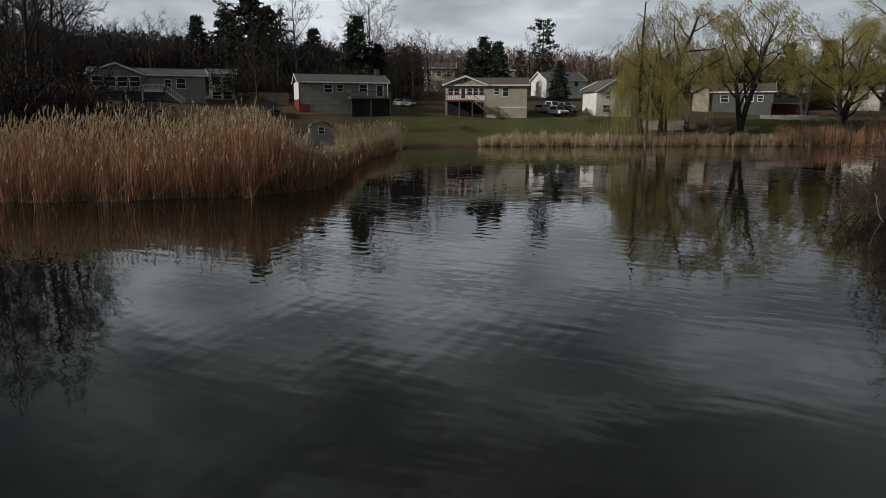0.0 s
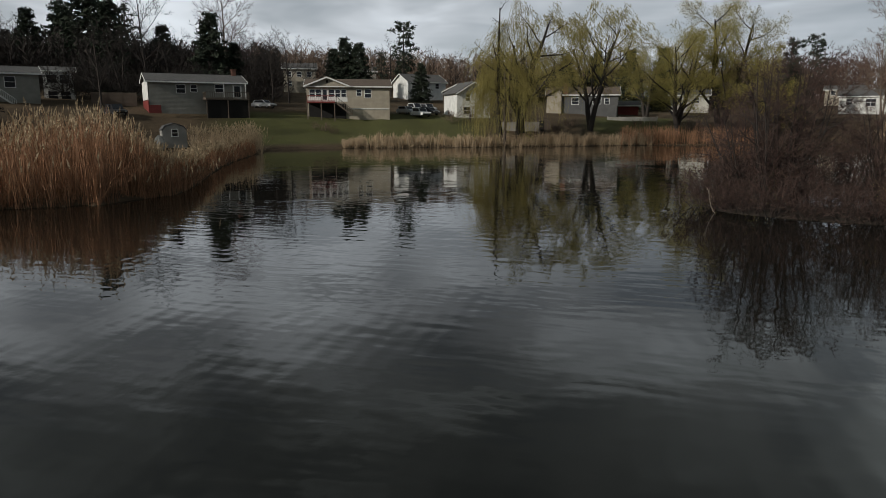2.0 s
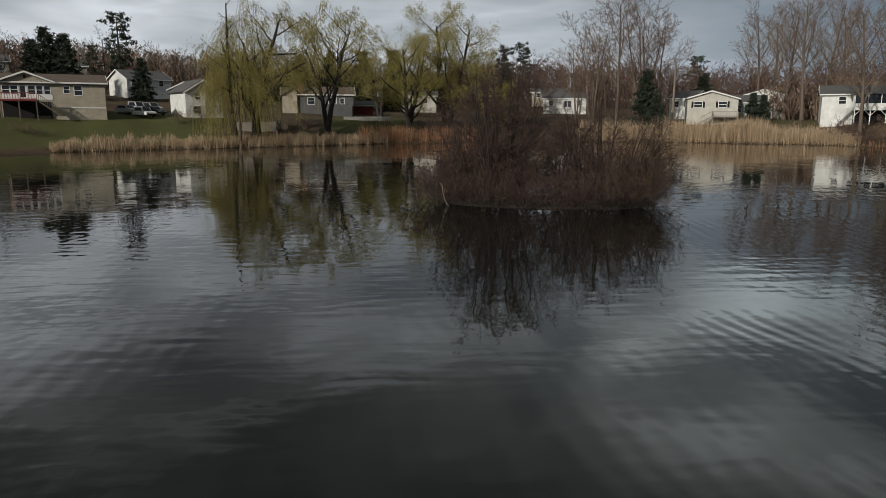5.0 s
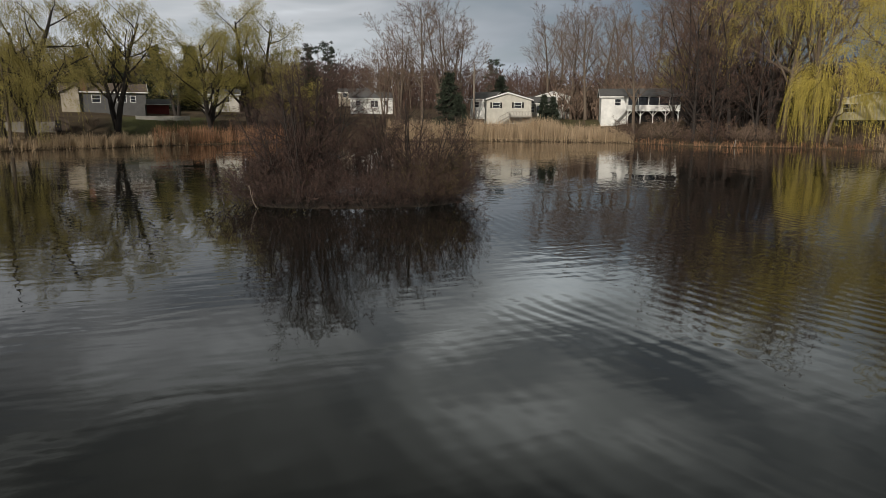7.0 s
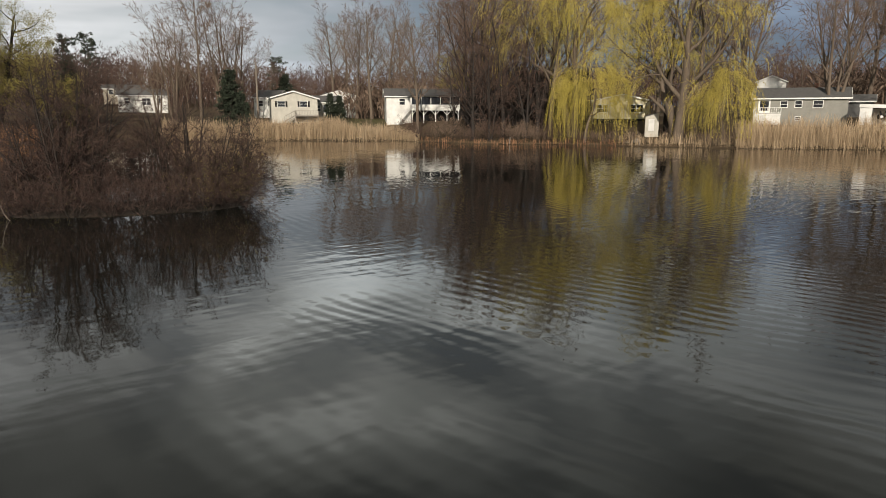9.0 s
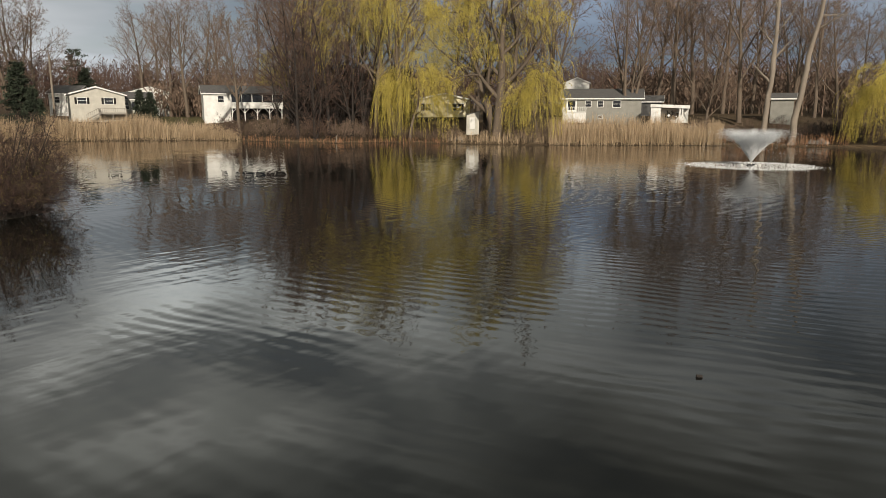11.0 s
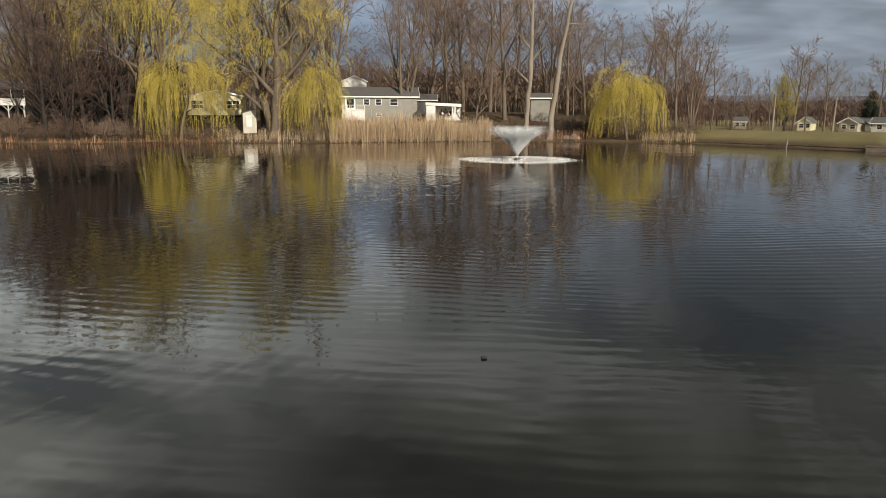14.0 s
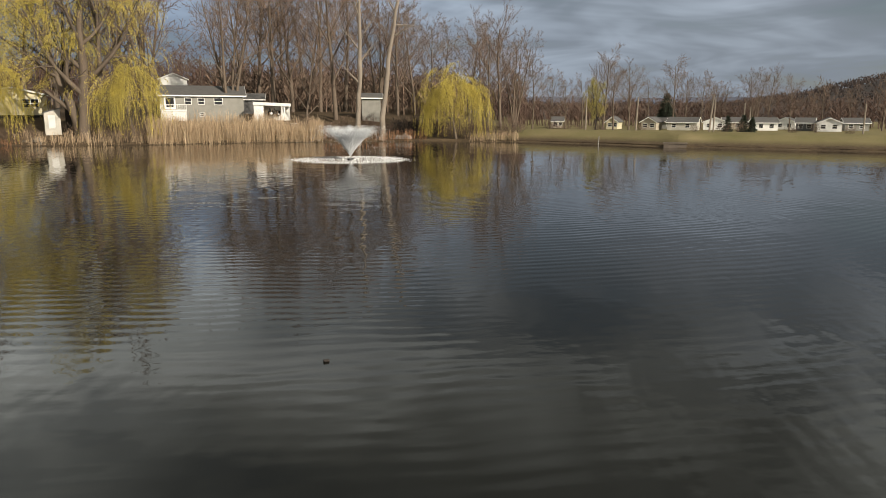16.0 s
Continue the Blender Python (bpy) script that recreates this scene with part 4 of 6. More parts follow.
def budding_tree(seed, label, mat=None, density=6, size=0.075):
    g = Growth(seed, (11, 7, 6, 5), (0.6, 0.52, 0.48, 0.5), (52, 42, 42, 40), (0.02, 0.08, 0.03, 0.0, -0.1), (0.12, 0.2, 0.22, 0.25), 0.012, start=(0.16, 0.25, 0.15, 0.1))
    for i in range(2):
        g.grow(Vector((0.3 * i, 0, 0)), turned(Vector((0, 0, 1)), radians(11), i * 3.1 + seed), 8.6, 0.26)
    b = Buf()
    for t in g.tips:
        for q in range(density):
            p = t + rand_dir(g.rng) * 0.3 + Vector((0, 0, -0.25 * g.rng.random()))
            b.tri(p, p + rand_dir(g.rng) * size, p + rand_dir(g.rng) * size)
    return plant("tree", g, BARK_DARK, mat or BUDS, label, "tree", extra=[("foliage", b, mat or BUDS)])


def conifer(seed, label, open_=False):
    """A spruce, or a ragged white pine, about 10 m high at scale 1."""
    rng = random.Random(seed)
    w, f = Buf(), Buf()
    w.tube([Vector((0, 0, 0)), Vector((0.05, 0, 4)), Vector((0, 0.05, 9.6))], [0.2, 0.14, 0.03], 6)
    tiers = 15 if open_ else 26
    for i in range(tiers):
        h = (0.32 if open_ else 0.07) + ((0.66 if open_ else 0.92)) * i / tiers
        z = 10 * h
        reach = (1.9 * (1 - ((h - 0.55) * 1.7) ** 2) * rng.uniform(0.5, 1.25) if open_ else 2.6 * (1 - h) ** 0.8 * rng.uniform(0.75, 1.2) + 0.15) + 0.1
        for k in range(5 if open_ else 9):
            if open_ and rng.random() < 0.25:
                continue
            a = rng.random() * 6.28
            L = max(0.15, reach * rng.uniform(0.6, 1.12))
            o = Vector((math.cos(a), math.sin(a), 0.12 if open_ else -0.28))
            p0 = Vector((0, 0, z + rng.uniform(-0.15, 0.15)))
            w.tube([p0, p0 + o * L], [0.035, 0.008], 3, cap=False)
            for q in range(int(9 + 13 * L)):
                s = rng.uniform(0.15, 1.0) ** 0.7
                c = p0 + o * L * s + Vector((rng.gauss(0, 0.13), rng.gauss(0, 0.13), rng.gauss(0, 0.08))) * (1 + (1 - s) * L * 0.5)
                f.tri(c, c + rand_dir(rng) * 0.34, c + Vector((o.x * 0.2, o.y * 0.2, -0.12)) + rand_dir(rng) * 0.12)
    ob = tagged(new("conifer"), label, "tree")
    part("trunk", w, BARK_DARK, ob)
    part("crown", f, NEEDLE, ob)
    return ob


MAPLE = Kind([bare_tree(11), bare_tree(12, angle=(42, 38, 38, 36), low=0.22), bare_tree(13, forks=3, kids=(9, 6, 6, 6), low=0.25)])
VASE = Kind([bare_tree(21, forks=4, kids=(8, 6, 6, 5), angle=(44, 42, 40, 38), up=(0.03, 0.08, 0.05, 0.03, 0.1), low=0.22, label="upright many-stemmed leafless tree"),
             bare_tree(22, angle=(46, 42, 40, 38), up=(0.03, 0.08, 0.05, 0.03, 0.1), low=0.3, trunk=0.014, label="tall slender leafless tree")])
REDDISH = Kind([bare_tree(31, twigs=TWIG_RED, bark=BARK_DARK, up=(0.02, 0.06, -0.03, -0.10, -0.25), twig=0.009, low=0.15, label="leafless red-brown tree in the wood"),
                bare_tree(32, forks=3, kids=(9, 6, 6, 5), twigs=TWIG_RED, bark=BARK_DARK, up=(0.02, 0.05, -0.05, -0.12, -0.3), twig=0.009, low=0.15, label="leafless red-brown tree with many stems")])
LIGHT = dict(kids=(11, 6, 5, 5), twig=0.015)
FAR_MAPLE = Kind([bare_tree(15, **LIGHT, label="leafless grey-brown tree in the far row"), bare_tree(16, **LIGHT, angle=(50, 42, 42, 40), low=0.2, label="spreading leafless tree in the far row")])
FAR_RED = Kind([bare_tree(35, **LIGHT, twigs=TWIG_RED, label="leafless red-brown tree in the far wood"), bare_tree(36, **LIGHT, angle=(50, 42, 42, 40), low=0.2, twigs=TWIG_RED, label="spreading red-brown tree in the far wood")])
# The gloom kinds take the darkened colours that stand for the bank's shade.
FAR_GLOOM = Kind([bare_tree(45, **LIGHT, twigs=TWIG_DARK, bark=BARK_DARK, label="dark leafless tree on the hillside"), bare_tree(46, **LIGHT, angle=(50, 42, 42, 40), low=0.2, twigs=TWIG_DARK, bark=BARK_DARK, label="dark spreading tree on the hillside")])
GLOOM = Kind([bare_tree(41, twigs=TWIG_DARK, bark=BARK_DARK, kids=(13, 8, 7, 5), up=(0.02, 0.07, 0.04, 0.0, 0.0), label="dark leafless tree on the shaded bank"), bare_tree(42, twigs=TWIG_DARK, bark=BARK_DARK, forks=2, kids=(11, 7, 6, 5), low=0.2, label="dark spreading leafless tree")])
MAUVE = Kind([bare_tree(51, twigs=TWIG_PURPLE, kids=(13, 9, 8, 6), twig=0.011, low=0.18, label="mauve budding round-headed tree")])
SPRUCE = Kind([conifer(61, "dark green spruce among bare trees"), conifer(62, "dark pointed evergreen behind the houses")])
PINE = Kind([conifer(71, "dark ragged white pine above the roofs", True), conifer(72, "dark flat-topped pine above the wood", True)])
BUDDING = Kind([budding_tree(81, "broad tree hazy with yellow-green buds"), budding_tree(82, "rounded tree in fresh yellow-green bud", density=5)])
THICKET = Kind([shrub(91, 12, kids=(6, 5, 4), twig=0.013, label="bare brown brush on the bank"), shrub(92, 12, twigs=TWIG_RED, kids=(6, 5, 4), twig=0.013, label="bare red-brown brush on the bank"), shrub(93, stems=10, spread=35, label="thin upright bare shrub")])
ISLAND = Kind([shrub(101, 12, TWIG_ISLET, kids=(6, 6, 5), twig=0.009, label="dense grey-brown bush on the islet", spread=58), shrub(102, 13, TWIG_ISLET, kids=(6, 5, 5), twig=0.010, label="dense red-stemmed bush on the islet", spread=50),
               shrub(103, 13, TWIG_ISLET, kids=(6, 6, 6), twig=0.009, label="bush with first green leaves on the islet", buds=BUDS), shrub(104, 7, TWIG_ISLET, kids=(7, 7, 6), twig=0.008, spread=38, thick=0.03, label="tall spreading bare bush on the islet")])

DARK_BRUSH = Kind([shrub(111, 12, TWIG_DARK, BARK_DARK, kids=(7, 6, 5), twig=0.016, label="dark leafless brush on the shaded bank"), shrub(112, 13, TWIG_DARK, BARK_DARK, kids=(7, 6, 5), twig=0.016, spread=60, label="dark spreading thicket behind the reeds")])

ISLAND_TREE = Kind([bare_tree(121, forks=4, kids=(10, 7, 6, 6), angle=(56, 46, 44, 42), up=(0.0, 0.04, 0.02, 0.0, 0.0), twig=0.009, low=0.08, trunk=0.017, bark=BARK_DARK, twigs=TWIG_ISLET, label="bushy many-stemmed bare tree on the islet"),
                    bare_tree(122, forks=5, kids=(9, 7, 6, 5), angle=(60, 46, 44, 42), up=(0.0, 0.02, 0.02, 0.0, 0.0), twig=0.009, low=0.08, trunk=0.015, bark=BARK_DARK, twigs=TWIG_ISLET, label="spreading dark-stemmed bare tree on the islet")])

# islet in the pond
b = Buf()
rng = random.Random(5)
c0 = at(-41.2, 36.5)
rings = [(1.0, -0.3), (0.95, -0.02), (0.85, 0.06), (0.5, 0.22), (0.05, 0.3)]
for k, z in rings:
    for i in range(40):
        a = 2 * math.pi * i / 40
        j = 1 + 0.12 * noise.noise(Vector((math.cos(a) * 2, math.sin(a) * 2, 1)))
        p = Vector((math.cos(a) * 6.1, math.sin(a) * 3.0, 0)) * k * j
        p.rotate(Euler((0, 0, radians(-41))))
        b.v.append((c0.x + p.x, c0.y + p.y, z))
for r in range(len(rings) - 1):
    for i in range(40):
        j = (i + 1) % 40
        b.f.append((r * 40 + i, r * 40 + j, (r + 1) * 40 + j, (r + 1) * 40 + i))
b.f.append(tuple((len(rings) - 1) * 40 + i for i in range(40)))
MUD = material("dark mud and leaf litter", (0.05, 0.038, 0.027), 0.95, (0.025, 0.02, 0.016), 1.5, 14, 0.6)
tagged(part("islet", b, MUD, smooth=True), "low muddy islet covered with bushes", "islet", kind="structure")
for az, d, s, k, wd in [(-31.8, 36.6, 0.62, 0, 1.3), (-32.8, 35.8, 0.7, 1, 1.2), (-33.2, 36.6, 0.95, 1, 1.0), (-34.6, 37.4, 1.3, 0, 0.8), (-36.4, 36.2, 1.25, 3, 0.9), (-38.6, 37.0, 1.3, 0, 0.9), (-40.4, 37.4, 1.2, 3, 0.9), (-42.6, 36.4, 1.2, 0, 0.9), (-44.6, 37.2, 1.2, 3, 0.95), (-46.6, 36.6, 1.2, 0, 0.9),
                         (-47.8, 36.4, 1.1, 2, 0.95), (-48.8, 37.0, 0.9, 2, 1.0), (-34.6, 34.8, 0.7, 1, 1.1), (-37.0, 34.1, 0.75, 1, 1.15), (-39.4, 33.9, 0.75, 1, 1.1), (-41.8, 33.9, 0.65, 1, 1.15), (-44.0, 34.0, 0.7, 1, 1.1), (-46.2, 34.4, 0.8, 2, 1.0), (-48.0, 35.1, 0.75, 2, 1.0)]:
    ISLAND.put(az, d, s * 1.05, z=0.0, which=k, wide=wd)
for az, d, s, wd, lean in ((-34.9, 36.8, 0.50, 1.0, -12), (-36.3, 36.2, 0.66, 0.9, -4), (-37.4, 37.2, 0.72, 0.9, 0), (-38.5, 36.3, 0.60, 0.95, 8), (-41.6, 37.2, 0.42, 1.0, 10), (-43.8, 36.4, 0.50, 0.95, -8), (-45.4, 37.0, 0.52, 0.95, 4), (-47.0, 36.2, 0.44, 1.05, 18), (-48.4, 36.6, 0.32, 1.2, 30)):
    ISLAND_TREE.put(az, d, s * 1.12, z=0.05, wide=wd, lean=lean)

for i in range(13):
    a = 2 * math.pi * (i + 0.3) / 13
    p = Vector((math.cos(a) * 5.0, math.sin(a) * 2.6, 0))
    p.rotate(Euler((0, 0, radians(-41))))
    p += c0
    ISLAND.put(math.degrees(math.atan2(-p.x, p.y)), math.hypot(p.x, p.y), 0.36 + 0.1 * (i % 3), z=-0.08, which=1, wide=1.5, label="low red-brown brush dipping into the pond")

# willows
def stand(ob, az, d, down=0.0, spin=0.0):
    ob.matrix_basis = Matrix.Translation(at(az, d, land(az, d) - down)) @ pose(0, 0, 0, 0, 0, az + spin)


stand(willow(3, 24.0, 0.7, WILLOW_DULL, BARK_DARK, "large old weeping willow with olive-yellow strands", limbs=11, lo=0.6, hi=4.5, per=9, arch=-0.02, low=0.16, spread=58, gaps=0.25), -17.4, 110, 0, 40)
stand(willow(4, 23.0, 0.5, BUDS, BARK_DARK, "sparse willow hazy with fresh green", limbs=12, lo=0.4, hi=1.6, per=6, arch=0.08, spread=46, low=0.26, gaps=0.1), -23.0, 118)
stand(dome_willow(6, 14.0, 3.9, WILLOW_DULL, "olive-yellow curtain of willow shoots by the water", 1000), -16.2, 107.5)
stand(willow(7, 34.0, 0.7, WILLOW, BARK, "tall weeping willow with pale yellow strands", limbs=10, lo=0.8, hi=6.5, per=9, low=0.36, spread=46, arch=-0.02, gaps=0.4), -75.8, 120, 0, 20)
stand(dome_willow(8, 15.5, 5.0, WILLOW, "bright yellow weeping willow trailing to the pond", 850, 0.03, skew=0.2), -76.9, 114, 0.4)
stand(willow(9, 33.0, 0.85, WILLOW, BARK, "huge many-limbed willow with thin yellow strands", limbs=12, lo=0.7, hi=4.5, per=10, low=0.18, spread=48, arch=-0.02, gaps=0.35), -84.0, 113, 0.3, 75)
stand(dome_willow(10, 11.5, 4.4, WILLOW, "low yellow-green willow clump hanging over the reeds", 620, 0.03), -87.4, 112)
stand(dome_willow(17, 13.2, 4.2, WILLOW, "rounded bright yellow weeping willow at the pond's end", 1050, 0.05, lobes=46, skew=-0.12), -112.4, 118, 0.3)

# single trees that stand out
MAPLE.put(-85.2, 116, 2.9, label="gnarled bare tree among the willows")
MAPLE.put(-74.2, 119, 3.0, label="gnarled dark-limbed tree beside a willow")
GLOOM.put(-83.1, 121, 2.6, label="dark bare snag between the willows")
BUDDING.put(-29.8, 128, 1.8, wide=1.15)
BUDDING.put(-32.8, 134, 2.3)
BUDDING.put(-35.6, 131, 1.6)
BUDDING.put(-27.4, 150, 1.5)
BUDDING.put(-123.6, 190, 1.35, wide=0.65, label="golden-brown upright tree beyond the dam")
BUDDING.put(-67.0, 165, 1.6, label="slender tree touched with fresh green")
MAUVE.put(5.7, 160, 2.15)
MAUVE.put(-49.6, 165, 1.1, label="mauve blossoming tree behind a white house")
for az, d, s, k in [(6.9, 150, 1.75, 0), (5.2, 152, 1.2, 1), (15.2, 165, 2.35, 0), (13.9, 160, 1.9, 1), (-3.3, 165, 1.45, 0), (-4.4, 163, 1.35, 1), (-2.4, 172, 1.2, 0), (-9.4, 168, 0.95, 0), (-26.0, 175, 1.5, 1), (-28.5, 185, 1.6, 0)] + [
                    (-37.6, 150, 1.15, 0), (-52.8, 172, 1.05, 0), (-49.4, 135, 0.85, 1), (-48.6, 138, 1.25, 0), (-56.3, 146, 0.66, 0), (-57.0, 147, 0.6, 1), (10.3, 170, 1.5, 1), (16.8, 172, 1.75, 1), (19.0, 176, 1.6, 0), (-129.0, 235, 1.15, 1), (-133.5, 180, 0.42, 0), (-134.6, 181, 0.45, 1), (-135.2, 182, 0.4, 0), (-21, 178, 1.3, 1), (-23.4, 182, 1.45, 0)]:
    SPRUCE.put(az, d, s, which=k, wide=1.25)
for az, d, s in ((-8.0, 185, 2.0), (-6.2, 200, 1.2), (-37.3, 170, 1.75), (-38.9, 260, 2.3), (-52.2, 260, 1.9), (17.0, 175, 2.0), (12.8, 190, 2.0)):
    PINE.put(az, d, s)

# the dark wood on the shaded shore, its shade put into the twig and bark colour, and the big bare trees beside the
# first houses
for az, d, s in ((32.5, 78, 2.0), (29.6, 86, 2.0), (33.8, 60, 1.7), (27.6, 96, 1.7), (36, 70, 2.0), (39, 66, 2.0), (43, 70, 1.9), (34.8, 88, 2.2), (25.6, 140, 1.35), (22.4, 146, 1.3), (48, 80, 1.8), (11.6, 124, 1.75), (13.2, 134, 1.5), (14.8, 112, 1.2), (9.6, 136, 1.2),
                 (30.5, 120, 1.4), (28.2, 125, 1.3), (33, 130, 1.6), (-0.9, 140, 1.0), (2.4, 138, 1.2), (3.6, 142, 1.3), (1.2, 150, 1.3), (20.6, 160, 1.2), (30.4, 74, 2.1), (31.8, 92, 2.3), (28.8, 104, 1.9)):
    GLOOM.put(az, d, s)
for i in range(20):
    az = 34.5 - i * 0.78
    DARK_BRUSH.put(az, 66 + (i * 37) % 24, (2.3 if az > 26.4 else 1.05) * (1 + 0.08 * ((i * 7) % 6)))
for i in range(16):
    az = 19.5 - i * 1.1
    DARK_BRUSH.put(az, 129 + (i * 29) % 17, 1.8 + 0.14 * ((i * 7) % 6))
rng = random.Random(77)
for i in range(46):
    az = 34 - i * 1.15 + rng.uniform(-0.5, 0.5)
    d = rng.uniform(170, 240)
    (FAR_GLOOM if az > 2 else (FAR_MAPLE if rng.random() < 0.5 else FAR_GLOOM)).put(az, d, rng.uniform(1.0, 1.35) if az > 2 else rng.uniform(1.0, 1.4), which=rng.randrange(2))
for i in range(26):
    az = -18 - i * 1.25 + rng.uniform(-0.5, 0.5)
    (FAR_RED if az < -33 else FAR_MAPLE).put(az, rng.uniform(205, 275), rng.uniform(1.15, 1.55), which=rng.randrange(2))
for az, d, s in ((-44.6, 150, 2.2), (-46.4, 146, 2.5), (-48.2, 150, 2.6), (-49.6, 158, 2.0), (-43.2, 160, 1.8)):
    VASE.put(az, d, s)
for az, d, s in ((-56.6, 176, 2.3), (-58.4, 168, 2.2), (-59.6, 162, 2.4), (-57.6, 200, 2.4), (-60.8, 185, 2.5), (-62.2, 190, 2.4), (-64.8, 178, 2.7), (-66.6, 172, 2.4), (-68.4, 150, 2.6), (-70.2, 158, 2.6), (-72.0, 150, 2.7), (-74.0, 160, 2.6), (-69.0, 190, 2.6),
                 (-76.5, 165, 2.5), (-80.5, 170, 2.4), (-71.2, 132, 1.9), (-82.5, 158, 2.5), (-86.8, 160, 2.6), (-88.4, 155, 2.6), (-63.4, 128.5, 2.05)):
    (MAPLE if rng.random() < 0.7 else VASE).put(az, d, s * (1.3 if az < -66 else 1.0), which=rng.randrange(2))
for az, d, s in ((-66.4, 127, 1.0), (-67.4, 134, 1.9), (-68.4, 130, 1.9), (-69.8, 132, 2.1), (-71.6, 128, 2.0), (-73.2, 124, 1.8), (-67.9, 119, 1.35), (-69.2, 117, 1.25), (-70.4, 121, 1.6), (-72.2, 119, 1.3)):
    REDDISH.put(az, d, s * 1.35, label="red-brown shoreline tree with trailing twigs")
for i in range(30):
    az = -62 - i * 1.05 + rng.uniform(-0.4, 0.4)
    FAR_RED.put(az, rng.uniform(205, 270), rng.uniform(1.35, 1.75), which=rng.randrange(2))
for az, d, s in ((-94.6, 128, 2.3), (-96.6, 150, 2.4), (-97.8, 142, 2.5), (-99.2, 150, 2.4), (-100.2, 121, 1.25), (-101.4, 148, 2.5), (-102.6, 132, 2.4), (-103.4, 155, 2.4), (-106.2, 150, 2.2), (-107.6, 142, 1.9), (-109.0, 150, 2.0), (-110.4, 160, 2.0), (-98.4, 170, 2.6), (-100.6, 175, 2.6), (-104.6, 172, 2.4),
                 (-113.4, 150, 1.9), (-115.0, 128, 1.75), (-116.0, 135, 1.95), (-117.2, 142, 1.9), (-114.2, 165, 1.9), (-118.6, 165, 1.6), (-111.6, 175, 2.0), (-108.2, 185, 2.1), (-95.6, 175, 2.4)):
    (VASE if rng.random() < 0.5 else MAPLE).put(az, d, s * (1.15 if az > -108 else 1.0), which=rng.randrange(2))
for az, d, s in ((-124.2, 195, 1.45), (-125.0, 200, 1.2), (-126.2, 205, 1.25), (-129.5, 225, 1.45), (-130.4, 240, 1.2), (-131.6, 240, 1.2), (-135.2, 250, 1.45), (-136.2, 262, 1.3), (-137.7, 198, 0.95), (-139.2, 230, 0.7), (-141.5, 240, 0.9), (-121.2, 185, 0.9), (-120.0, 200, 1.0), (-122.6, 230, 1.1), (-127.6, 260, 1.1), (-133, 270, 1.2), (-143.5, 235, 1.1), (-139.8, 265, 1.1), (-132.4, 255, 1.0), (-145, 205, 0.8)):
    (VASE if rng.random() < 0.5 else MAPLE).put(az, d, s * 1.35, which=rng.randrange(2), label="leafless tree among the low houses")

# two pale leaning trunks by the fountain
def old_trunk(seed, az, d, lean, bow, hgt, r0, limbs):
    """A half-dead trunk that leans and bows, with a few heavy broken limbs; limbs: height share, side, rise, length."""
    g = Growth(seed, (6, 5, 5), (0.42, 0.48, 0.5), (55, 45, 40), (0.0, 0.03, 0.02, 0.1), (0.16, 0.2, 0.22), 0.016, start=(0.35, 0.3, 0.2), sides=(6, 5, 3))
    rg = random.Random(seed)
    pts = [Vector((lean * f * hgt + bow * math.sin(f * 3.1) + rg.gauss(0, 0.07), rg.gauss(0, 0.07), f * hgt)) for f in [i / 14 for i in range(15)]]
    rad = [r0 * (1.35 if i == 0 else 1.0) * (1 - 0.6 * i / 14) * rg.uniform(0.93, 1.07) for i in range(15)]
    g.wood.tube(pts, rad, 10)
    for f, side, rise, length in limbs:
        g.grow(pts[int(f * 14)], Vector((side, rg.uniform(-0.4, 0.4), rise)).normalized(), length, rad[int(f * 14)] * 0.55)
    ob = plant("tree", g, BARK_PALE, TWIG, "pale leaning half-dead trunk with broken limbs", "tree")
    stand(ob, az, d, 0.2)


old_trunk(61, -104.3, 118, 0.03, 0.25, 25, 0.5, [(0.36, -0.6, 0.8, 4.5), (0.5, 0.7, 0.6, 4.0), (0.58, -0.5, 0.9, 5.0), (0.7, 0.6, 0.9, 5.0), (0.8, -0.5, 1.0, 4.0), (0.95, 0.1, 1.0, 4.0)])
old_trunk(62, -106.25, 117, 0.14, -0.45, 26, 0.52, [(0.66, 0.9, 0.35, 4.5), (0.72, 0.9, 0.1, 4.0), (0.85, -0.5, 1.0, 4.0), (0.93, 0.6, 0.7, 4.0)])

g = Growth(333, (7, 4, 3), (0.16, 0.5, 0.5), (50, 45, 45), (0.0, 0.02, 0.0, 0.0), (0.05, 0.22, 0.22), 0.025, start=(0.5, 0.3, 0.2), sides=(8, 5, 3))
g.grow(Vector((0, 0, 0)), Vector((0.03, 0, 1)), 20.5, 0.4)
ob = plant("tree", g, BARK_DARK, TWIG_DARK, "dark broken snag rising out of the willow", "tree")
ob.matrix_basis = Matrix.Translation(at(-15.9, 110, land(-15.9, 110) - 0.2)) @ pose(0, 0, 0, 0, -3, 0)

for az, d, s in ((-108.4, 121, 1.2), (-109.4, 122, 1.35), (-110.4, 121, 1.2)):
    DARK_BRUSH.put(az, d, s, label="dark tangled brush beside the rounded willow")

# brush along the banks
for i in range(44):
    az = -62.5 - i * 0.72 + rng.uniform(-0.3, 0.3)
    if -90.5 < az < -89 or (-83.2 < az < -80.8):
        continue
    THICKET.put(az, shore(az) + rng.uniform(0.8, 6.0), rng.uniform(0.6, 1.25) * (1.3 if az > -75 else 0.8), which=rng.randrange(3))
for i in range(26):
    az = -99.5 - i * 0.72 + rng.uniform(-0.3, 0.3)
    THICKET.put(az, shore(az) + rng.uniform(1.5, 9.0), rng.uniform(0.7, 1.2), which=rng.randrange(3))
for i in range(16):
    az = -15 - i * 1.3
    THICKET.put(az, shore(az) + rng.uniform(5.0, 16.0), rng.uniform(0.5, 0.9), which=rng.randrange(3))
